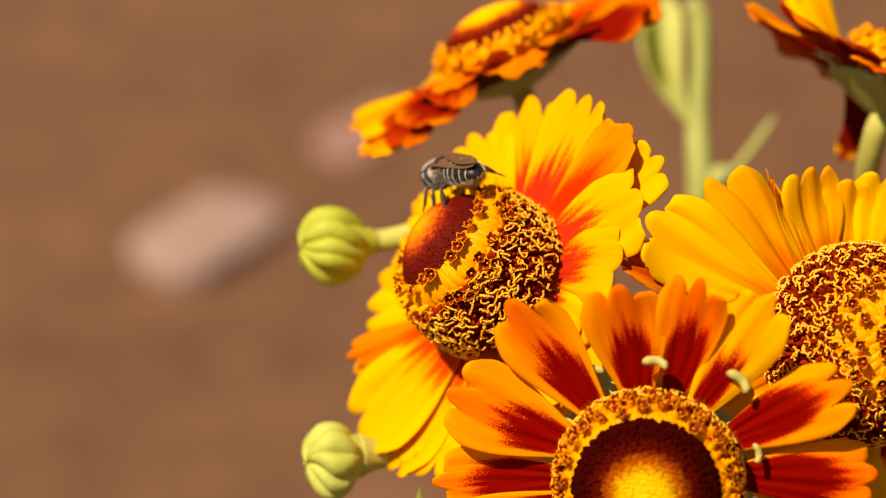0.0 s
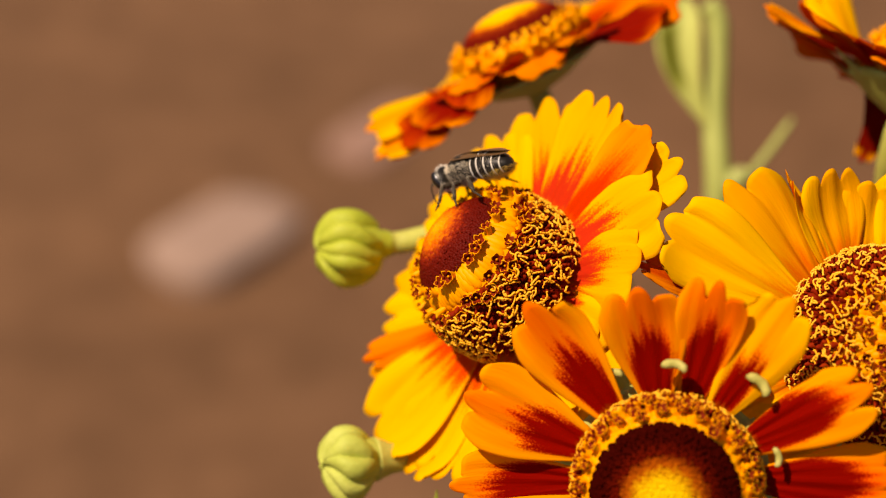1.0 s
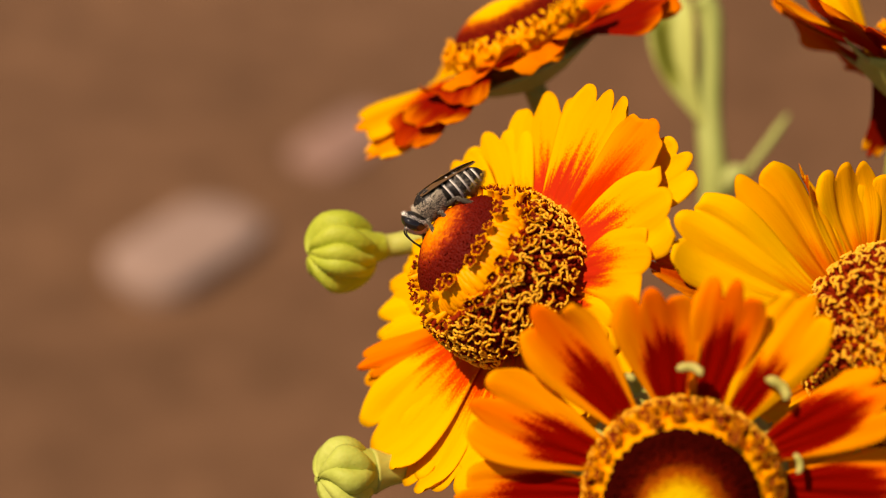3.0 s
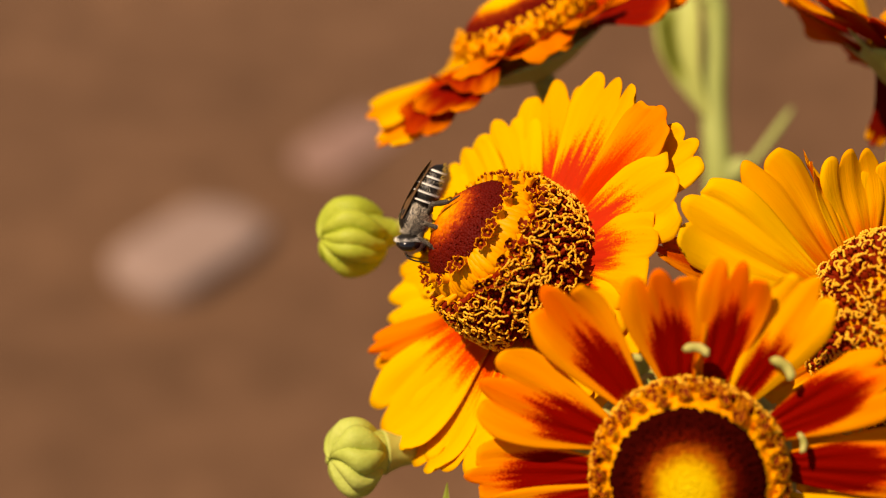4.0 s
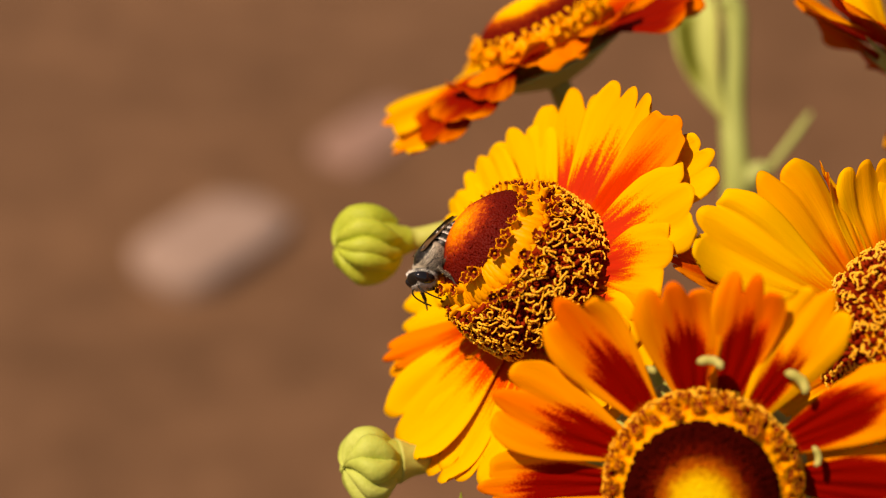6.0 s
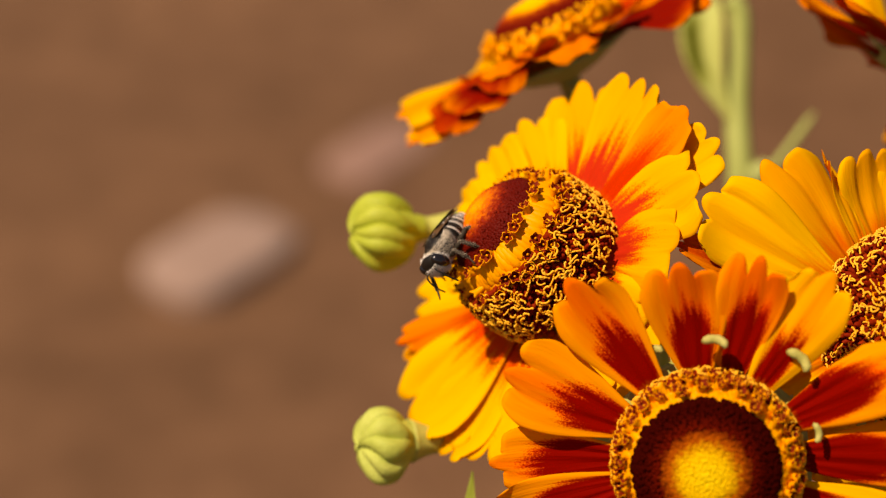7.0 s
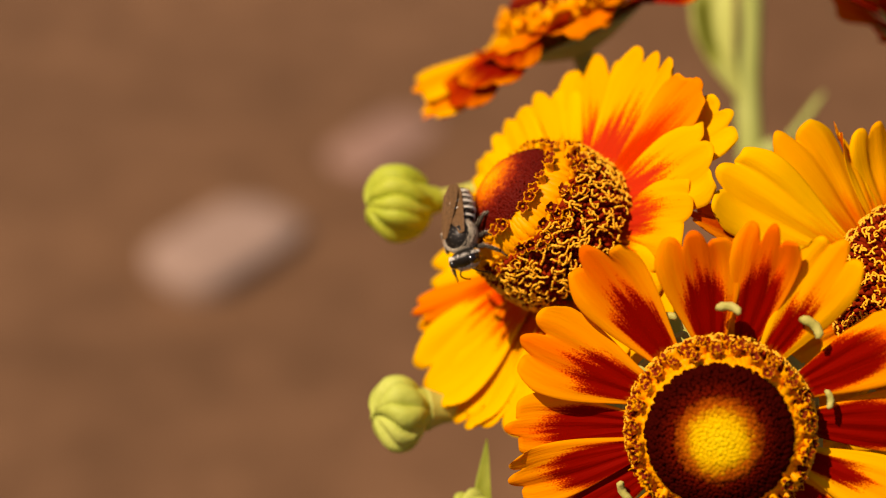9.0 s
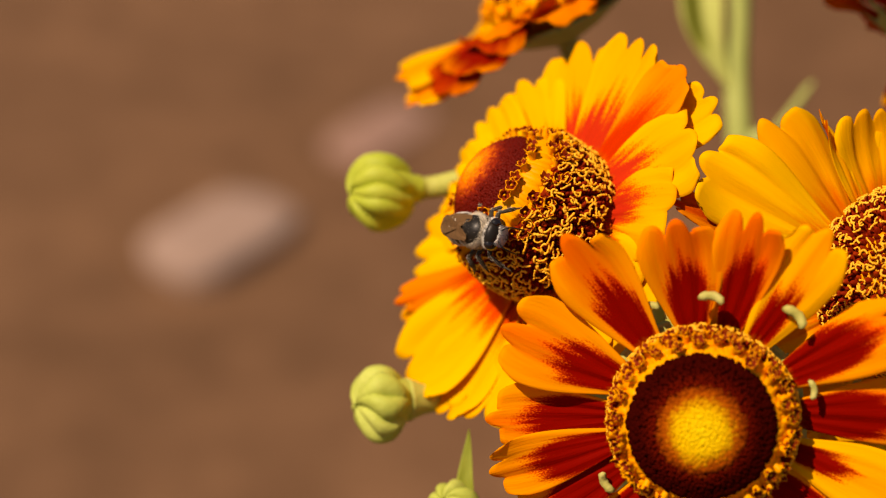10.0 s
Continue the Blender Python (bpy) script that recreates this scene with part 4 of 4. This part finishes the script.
def leafy_stem():
    """A pale upright stem behind the flowers, with a clasping leaf, a node and a thin side shoot."""
    st = thing("leafy_stem", pose(0.0420, 0.0700, 0), "pale green upright stem with a clasping leaf", "stem")
    inv = Matrix.Translation((-0.0420, -0.0700, 0))
    b = Build()
    pts = bend_line([inv @ Vector(p) for p in [(0.043, 0.070, -0.01), (0.043, 0.0705, 0.2), (0.0420, 0.0708, 0.42), (0.0410, 0.0721, 0.4671), (0.0402, 0.0788, 0.4775), (0.0403, 0.0840, 0.4858), (0.0400, 0.0866, 0.4905), (0.0385, 0.0875, 0.4925)]], 6)
    k = len(pts) - 1
    tube(b, pts, [(2.3 - 0.6 * i / k) * MM for i in range(k)] + [0.9 * MM], 12)
    part("stalk", b.mesh("stalk", [m_stem_grey]), st, "pale green round stalk")
    line = bend_line([inv @ Vector(p) for p in [(0.0392, 0.0765, 0.4765), (0.0352, 0.0795, 0.4832), (0.0338, 0.0830, 0.4890), (0.0350, 0.0864, 0.4938)]], 6)
    w = [1.4, 2.2, 3.0, 3.8, 4.8, 5.8, 6.8, 7.6, 8.4, 9.0, 9.4, 9.6, 9.6, 9.4, 9.0, 8.2, 6.8, 4.6, 1.0]
    part("leaf", leaf_mesh(line, [x * 0.70 * MM for x in w], 0.24, upper=m_leaf_inside), st, "cupped pale leaf with a shaded hollow")
    b = Build()
    lathe(b, [(0.2 * MM, 3.2 * MM), (1.2 * MM, 2.6 * MM), (1.9 * MM, 1.0 * MM), (1.9 * MM, -1.0 * MM), (1.0 * MM, -2.8 * MM), (0.3 * MM, -3.4 * MM)], 12)
    part("node", b.mesh("node", [m_leaf]), st, m=inv @ Matrix.Translation((0.0432, 0.0725, 0.4690)) @ Matrix.Rotation(radians(40), 4, "Y"))
    b = Build()
    tube(b, bend_line([inv @ Vector(p) for p in [(0.0415, 0.0725, 0.4640), (0.0460, 0.0750, 0.4690), (0.0500, 0.0790, 0.4725), (0.0530, 0.0828, 0.4750)]], 5), [0.6 * MM] * 13 + [0.5 * MM, 0.4 * MM, 0.25 * MM], 8)
    part("side_shoot", b.mesh("side_shoot", [m_stem_grey]), st)
    return st


leafy_stem()


def small_leaf(points, width, label):
    top = Vector(points[0])
    lf = thing("narrow_leaf", Matrix.Translation(top), label, "leaf", "small upright leaves")
    line = bend_line([Vector(p) - top for p in points], 10)
    left = [0.0]
    for a, c in zip(line[::-1], line[-2::-1]):
        left.append(left[-1] + (a - c).length)
    w = [width * MM * max(0.04, min(1.0, d / 0.011) ** 0.8) for d in left[::-1]]
    part("blade", leaf_mesh(line, w, 0.2, base=m_leaf_deep), lf)
    return lf


small_leaf([(0.006, -0.004, -0.01), (0.004, -0.008, 0.25), (0.0008, -0.0155, 0.455), (-0.0002, -0.0165, 0.4690), (0.0002, -0.0122, 0.4762)], 3.2, "narrow pointed green leaf standing beside a bud")
small_leaf([(-0.002, -0.006, -0.01), (-0.006, -0.008, 0.25), (-0.0113, -0.0150, 0.448), (-0.0120, -0.0150, 0.4658)], 2.6, "tip of a narrow dark green leaf")

# ---- the bee ----
m_chitin = plain_material("bee_black_cuticle", [(0.006, 0.005, 0.004), (0.011, 0.009, 0.007), (0.018, 0.014, 0.010)], 0.40, 900.0, spec=0.22, relief=0.3, size=0.00005)
m_leg = plain_material("bee_leg_cuticle", [(0.020, 0.015, 0.010), (0.035, 0.027, 0.018), (0.055, 0.042, 0.030)], 0.6, 900.0, spec=0.1)
m_eye = plain_material("bee_eye", [(0.006, 0.005, 0.005), (0.010, 0.008, 0.008)], 0.12, 900.0, spec=0.6)
m_hair = plain_material("bee_grey_hair", [(0.34, 0.27, 0.18), (0.62, 0.54, 0.41), (0.86, 0.81, 0.69)], 0.7, 600.0, share=0.15)
m_band = plain_material("bee_white_band", [(0.68, 0.63, 0.54), (0.80, 0.76, 0.68), (0.86, 0.83, 0.76)], 0.7, 900.0, share=0.1)
m_brush = plain_material("bee_pollen_brush", [(0.56, 0.30, 0.04), (0.72, 0.46, 0.08), (0.80, 0.60, 0.22)], 0.7, 900.0, share=0.15)


def wing_material():
    m, n, l, b = material("bee_wing", 0.45, 0.12)
    uv = n.new("ShaderNodeUVMap")
    mp = n.new("ShaderNodeMapping")
    mp.inputs["Scale"].default_value = (7.0, 3.0, 1.0)
    l.new(uv.outputs[0], mp.inputs[0])
    vor = n.new("ShaderNodeTexVoronoi")
    vor.feature = "DISTANCE_TO_EDGE"
    vor.inputs["Scale"].default_value = 1.0
    l.new(mp.outputs[0], vor.inputs["Vector"])
    vein = ramp(n, l, vor.outputs["Distance"], [(0.0, (1, 1, 1)), (0.045, (0, 0, 0))])
    l.new(blend(n, l, vein, (0.15, 0.080, 0.034), (0.05, 0.028, 0.012)), b.inputs["Base Color"])
    a = n.new("ShaderNodeMapRange")
    a.inputs[3].default_value, a.inputs[4].default_value = 0.80, 0.97
    l.new(vein, a.inputs[0])
    l.new(a.outputs[0], b.inputs["Alpha"])
    return m


m_wing = wing_material()


def blob(b, centre, size, turn=None, rings=12, sides=18, slot=0, shape=None):
    """An ellipsoid of body, with an optional change of radius along its x."""
    verts, faces, uvs = [], [], []
    q = turn.to_matrix() if turn else Matrix.Identity(3)
    for i in range(rings + 1):
        th = math.pi * i / rings
        for j in range(sides):
            a = 2 * math.pi * j / sides
            x = math.cos(th)
            rr = math.sin(th) * (shape(x) if shape else 1.0)
            verts.append(Vector(centre) + q @ Vector((x * size[0], rr * math.cos(a) * size[1], rr * math.sin(a) * size[2])))
            uvs.append((i / rings, j / sides))
    for i in range(rings):
        for j in range(sides):
            k = (j + 1) % sides
            faces.append((i * sides + j, (i + 1) * sides + j, (i + 1) * sides + k, i * sides + k))
    b.add(verts, faces, slot, uvs)


def hairs(b, rng, count, centre, size, length, lean=(0, 0, 0), keep=None, width=0.026, MM=0.00110):
    """Short tapered hairs standing on an ellipsoid."""
    for _ in range(count):
        while True:
            d = Vector((rng.gauss(0, 1), rng.gauss(0, 1), rng.gauss(0, 1))).normalized()
            if keep is None or keep(d):
                break
        p = Vector((centre[0] + d.x * size[0], centre[1] + d.y * size[1], centre[2] + d.z * size[2])) * MM
        n = (Vector((d.x / size[0], d.y / size[1], d.z / size[2])).normalized() + Vector(lean) + Vector((rng.uniform(-1, 1), rng.uniform(-1, 1), rng.uniform(-1, 1))) * 0.35).normalized()
        run = length * rng.uniform(0.6, 1.3) * MM
        s = n.cross(Vector((0.3, 0.5, 0.8))).normalized() * width * MM
        u = n.cross(s)
        b.add([p - n * 0.1 * MM + s, p - n * 0.1 * MM - s * 0.5 + u * 0.87, p - n * 0.1 * MM - s * 0.5 - u * 0.87, p + n * run], [(0, 1, 3), (1, 2, 3), (2, 0, 3)])


def make_bee(MM=0.00110):
    """A small bee, about a centimetre long, head along +x."""
    rng = random.Random(77)
    bee = thing("leafcutter_bee", Matrix.Identity(4), "small dark bee with white-banded abdomen and brown wings", "bee")
    # thorax
    b = Build()
    blob(b, (0, 0, 0), (1.80 * MM, 1.75 * MM, 1.62 * MM))
    thorax = part("thorax", b.mesh("thorax", [m_chitin]), bee, "black thorax under grey fur")
    b = Build()
    hairs(b, rng, 3000, (0, 0, 0), (1.80, 1.75, 1.62), 0.26, (-0.9, 0, -0.3), keep=lambda d: d.z < 0.30, width=0.017)
    hairs(b, rng, 1500, (0, 0, 0), (1.80, 1.75, 1.62), 0.34, (-0.5, 0, 0.1), keep=lambda d: 0.15 < d.z < 0.52, width=0.017)
    hairs(b, rng, 700, (0, 0, 0), (1.80, 1.75, 1.62), 0.30, (0, 0, 0.3), keep=lambda d: d.z > 0.0 and abs(d.x) > 0.86, width=0.017)
    hairs(b, rng, 260, (0, 0, 0), (1.80, 1.75, 1.62), 0.13, (-0.6, 0, 0), width=0.014)
    part("fur", b.mesh("fur", [m_hair]), thorax, "short grey fur", kind="stuff")
    # head
    b = Build()
    blob(b, (0, 0, 0), (0.95 * MM, 1.62 * MM, 1.38 * MM))
    tube(b, [(0.5 * MM, 0, -0.7 * MM), (0.75 * MM, 0, -1.15 * MM), (0.8 * MM, 0, -1.6 * MM)], [0.55 * MM, 0.42 * MM, 0.12 * MM], 10)
    head = part("head", b.mesh("head", [m_chitin]), bee, "black head with a pale hairy face", m=pose(2.35 * MM, 0, -0.25 * MM, 0, 28, 0))
    for side in (1, -1):
        b = Build()
        blob(b, (0.22 * MM, side * 1.10 * MM, 0.08 * MM), (0.64 * MM, 0.60 * MM, 1.12 * MM), rings=10, sides=14)
        part("eye", b.mesh("eye", [m_eye]), head, "large glossy black eye")
        b = Build()
        pts = bend_line([(0.75 * MM, side * 0.35 * MM, 0.15 * MM), (1.25 * MM, side * 0.75 * MM, 0.45 * MM), (1.55 * MM, side * 1.0 * MM, 0.25 * MM), (2.0 * MM, side * 1.2 * MM, -0.9 * MM), (2.15 * MM, side * 1.25 * MM, -1.9 * MM)], 4)
        tube(b, pts, [0.085 * MM] * len(pts), 6)
        part("antenna", b.mesh("antenna", [m_chitin]), head, "thin bent black antenna")
    b = Build()
    hairs(b, rng, 1500, (0.05, 0, 0), (0.95, 1.5, 1.38), 0.36, (0.4, 0, -0.3), keep=lambda d: d.x > 0.15 and abs(d.y) < 0.66 and d.z < 0.45, width=0.02)
    hairs(b, rng, 420, (0, 0, 0), (0.95, 1.62, 1.38), 0.26, (-0.4, 0, 0), keep=lambda d: -0.45 < d.x < -0.1, width=0.018)
    hairs(b, rng, 300, (0, 0, -0.3), (0.8, 1.3, 1.2), 0.40, (0, 0, -0.4), keep=lambda d: d.z < -0.3, width=0.018)
    part("face_hair", b.mesh("face_hair", [m_band]), head, "pale face hair", kind="stuff")
    # abdomen, in overlapping plates with white fringes
    b = Build()
    plates = [(-1.35, 1.15), (-2.05, 1.55), (-2.9, 1.68), (-3.75, 1.62), (-4.55, 1.40), (-5.3, 1.14), (-5.9, 0.72)]
    droop = lambda x: -0.20 - 0.05 * (x + 1.35) ** 2 * 0.55  # noqa: E731
    prof = []
    for (x0, r0), (x1, r1) in zip(plates, plates[1:]):
        for s in (0.0, 0.35, 0.7, 0.96):
            prof.append((x0 + (x1 - x0) * s, (r0 + (r1 - r0) * s) * (0.95 + 0.05 * math.sin(math.pi * s))))
    prof.append((-6.05, 0.30))
    prof.append((-6.15, 0.04))
    verts, faces, sides = [], [], 22
    for x, r in prof:
        for j in range(sides):
            a = 2 * math.pi * j / sides
            verts.append((x * MM, r * math.cos(a) * MM, (droop(x) + r * 0.86 * math.sin(a)) * MM))
    for i in range(len(prof) - 1):
        for j in range(sides):
            k = (j + 1) % sides
            faces.append((i * sides + j, (i + 1) * sides + j, (i + 1) * sides + k, i * sides + k))
    b.add(verts, faces)
    abdomen = part("abdomen", b.mesh("abdomen", [m_chitin]), bee, "tapered black abdomen in overlapping plates")
    for k, (x, r) in enumerate(plates[1:6]):
        b = Build()
        for j in range(190):
            a = 2 * math.pi * j / 190
            if math.sin(a) < -0.75:
                continue
            mid = 0.35 + 0.65 * min(1.0, abs(math.cos(a)) * 1.3)
            p = Vector(((x + 0.16) * MM, r * 0.985 * math.cos(a) * MM, (droop(x) + r * 0.985 * 0.86 * math.sin(a)) * MM))
            n = Vector((-1.0, 0.35 * math.cos(a) + rng.uniform(-0.15, 0.15), 0.35 * math.sin(a) + rng.uniform(-0.15, 0.15))).normalized()
            out = Vector((0, math.cos(a), math.sin(a)))
            s = n.cross(out).normalized() * 0.05 * MM
            run = rng.uniform(0.22, 0.34) * mid * MM
            up = out * 0.055 * MM
            b.add([p + s, p - s, p + up * 1.3, p + n * run + up], [(0, 2, 3), (2, 1, 3), (1, 0, 3)])
        part("hair_band", b.mesh("hair_band", [m_band]), abdomen, "white hair band", kind="stuff")
    b = Build()
    hairs(b, rng, 700, (-3.3, 0, -0.3), (2.2, 1.66, 1.42), 0.20, (-0.9, 0, 0), keep=lambda d: abs(d.y) > 0.35, width=0.013)
    part("abdomen_hair", b.mesh("abdomen_hair", [m_hair]), abdomen, "fine pale hair along the sides", kind="stuff")
    b = Build()
    hairs(b, rng, 1300, (-4.0, 0, -0.45), (2.1, 1.35, 1.25), 0.62, (-0.6, 0, -0.35), keep=lambda d: d.z < -0.25, width=0.02)
    part("pollen_brush", b.mesh("pollen_brush", [m_brush]), abdomen, "yellowish pollen brush under the abdomen", kind="stuff")
    # wings, folded back over the abdomen
    for side in (1, -1):
        for name, run, wide, base, yaw, rise in (("fore_wing", 6.6, 2.9, (0.4, 1.15, 1.42), 13, 2), ("hind_wing", 4.8, 1.7, (-0.2, 1.20, 1.28), 15, 2)):
            b = Build()
            rows, cols = 14, 7
            verts, uvs, faces = [], [], []
            for lay in (1, -1):
                for i in range(rows):
                    v = i / (rows - 1)
                    w = wide * (0.14 + 0.86 * math.sin(math.pi * min(1.0, 0.62 * v + 0.04)) ** 0.9) * math.sqrt(max(0.02, 1 - max(0.0, (v - 0.72) / 0.28) ** 2))
                    for j in range(cols):
                        u = j / (cols - 1)
                        verts.append((-v * run * MM, side * (u - 0.30) * w * -0.75 * MM, (0.16 * math.sin(u * 9) * 0.3 - 0.80 * v * v + lay * 0.008) * MM))
                        uvs.append((v, u))
            n0 = rows * cols
            for i in range(rows - 1):
                for j in range(cols - 1):
                    q = i * cols + j
                    faces.append((q, q + 1, q + cols + 1, q + cols))
                    faces.append((n0 + q, n0 + q + cols, n0 + q + cols + 1, n0 + q + 1))
            b.add(verts, faces, 0, uvs)
            part(name, b.mesh(name, [m_wing]), bee, "smoky brown veined wing", m=pose(base[0] * MM, side * base[1] * MM, (base[2] - 0.05 * side) * MM, -side * 11, -rise, side * yaw * 0.5))
    # legs
    legs = []
    for row, (x, reach, ahead) in enumerate(((1.0, 2.2, 1.2), (0.1, 2.5, -0.3), (-0.8, 2.9, -1.9))):
        for side in (1, -1):
            b = Build()
            knee = Vector((ahead * 0.55, side * reach * 0.62, 0.15)) * MM
            shin = Vector((ahead * 0.95, side * reach * 0.95, -1.35)) * MM
            foot = Vector((ahead * 1.35, side * reach * 1.05, -1.95)) * MM
            wide = (0.20, 0.24, 0.30)[row]
            tube(b, [(0, 0, 0), knee * 0.5 + Vector((0, 0, -0.1 * MM)), knee], [0.20 * MM, 0.30 * MM, 0.20 * MM], 8)
            tube(b, [knee, knee * 0.45 + shin * 0.55, shin], [0.16 * MM, wide * MM, 0.18 * MM], 8)
            tube(b, [shin, shin * 0.5 + foot * 0.5, foot, foot + Vector((ahead * 0.12, side * 0.12, -0.2)) * MM], [0.13 * MM, 0.11 * MM, 0.09 * MM, 0.04 * MM], 6)
            leg = part("leg", b.mesh("leg", [m_leg]), bee, "jointed black leg with pale hairs", m=pose(x * MM, side * 0.85 * MM, -1.0 * MM))
            h = Build()
            for i in range(420):
                s = rng.random()
                p = knee * (1 - s) + shin * s if i % 3 else knee * s
                n = Vector((rng.uniform(-1, 1), rng.uniform(-1, 1), rng.uniform(-1, 1))).normalized()
                q = n.cross(Vector((0.2, 0.3, 0.9))).normalized() * 0.022 * MM
                h.add([p + q, p - q, p + n.cross(q) * 0.9, p + n * rng.uniform(0.26, 0.42) * MM], [(0, 2, 3), (2, 1, 3), (1, 0, 3)])
            part("leg_hair", h.mesh("leg_hair", [m_hair]), leg, "pale leg hair", kind="stuff")
            legs.append((leg, row, side))
    return bee, head, legs


bee, bee_head, bee_legs = make_bee()

BEE_ROWS = [
    (0, 0.00246, 0.00384, 0.50963, -13.8, 28.9, 126.0),
    (0.5, 0.00233, 0.00411, 0.51003, 6.0, 21.2, 170.9),
    (1, 0.00245, 0.00373, 0.51003, 14.3, 30.8, 155.6),
    (1.5, -0.00024, 0.00310, 0.50909, 29.2, 18.5, -151.7),
    (2, 0.00027, 0.00275, 0.50897, 31.3, 21.4, -148.1),
    (2.5, -0.00116, 0.00214, 0.50805, 35.9, 31.3, -142.2),
    (2.7, -0.00088, 0.00204, 0.50714, 30.4, 30.9, -154.0),
    (3.8, -0.00309, 0.00042, 0.50588, 48.8, 26.1, -122.7),
    (4, -0.00388, -0.00001, 0.50370, 53.0, 54.6, -124.6),
    (4.5, -0.00377, -0.00085, 0.50258, 59.5, 56.5, -116.6),
    (4.8, -0.00310, -0.00080, 0.50220, 58.0, 55.0, -118.0),
    (5, -0.00417, 0.00301, 0.50077, 43.1, 16.4, -127.9),
    (5.5, -0.00339, 0.00375, 0.50022, 47.6, 20.6, -126.5),
    (5.7, -0.00394, 0.00151, 0.50054, 50.3, 20.7, -122.0),
    (6.8, -0.00261, -0.00562, 0.50187, 49.4, 7.6, -111.9),
    (7, -0.00402, -0.00581, 0.50266, 53.8, 7.3, -106.4),
    (7.5, -0.00400, -0.00626, 0.50277, 56.2, 4.0, -103.7),
    (8, -0.00396, -0.00604, 0.50035, 58.8, 32.8, -83.8),
    (8.5, -0.00384, -0.00699, 0.50048, 57.8, 23.8, -82.8),
    (8.7, -0.00393, -0.01008, 0.50156, 57.7, 37.2, -67.8),
    (9, -0.00345, -0.00828, 0.50157, 40.4, 29.3, -80.8),
    (9.5, -0.00193, -0.00942, 0.50170, 49.7, -19.2, -60.7),
    (9.8, 0.00031, -0.01118, 0.50288, 60.8, -23.8, -55.2),
    (10, 0.00055, -0.01134, 0.50290, 58.7, -21.1, -53.0),
]


def motions():
    MM = 0.00110
    walk(bee, [(t, pose(x, y, z, rx, ry, rz)) for t, x, y, z, rx, ry, rz in BEE_ROWS])
    steps = [0.25 * i for i in range(41)]
    for leg, row, side in bee_legs:
        beat = (row + (side > 0)) % 2
        x, y, z = ((1.0, 0.1, -0.8)[row] * MM, side * 0.85 * MM, -1.0 * MM)
        rows = []
        for i, t in enumerate(steps):
            swing = (1 if (i + beat) % 2 else -1) * (9 if i % 4 else 4)
            rows.append((t, pose(x, y, z, side * (3 if swing > 0 else -2), 0, swing * side)))
        walk(leg, rows)
    walk(bee_head, [(t, pose(2.35 * MM, 0, -0.25 * MM, 0, 28 + (6 if i % 3 == 1 else -3 if i % 3 else 0), 4 if i % 2 else -4)) for i, t in enumerate([0.5 * k for k in range(21)])])


motions()
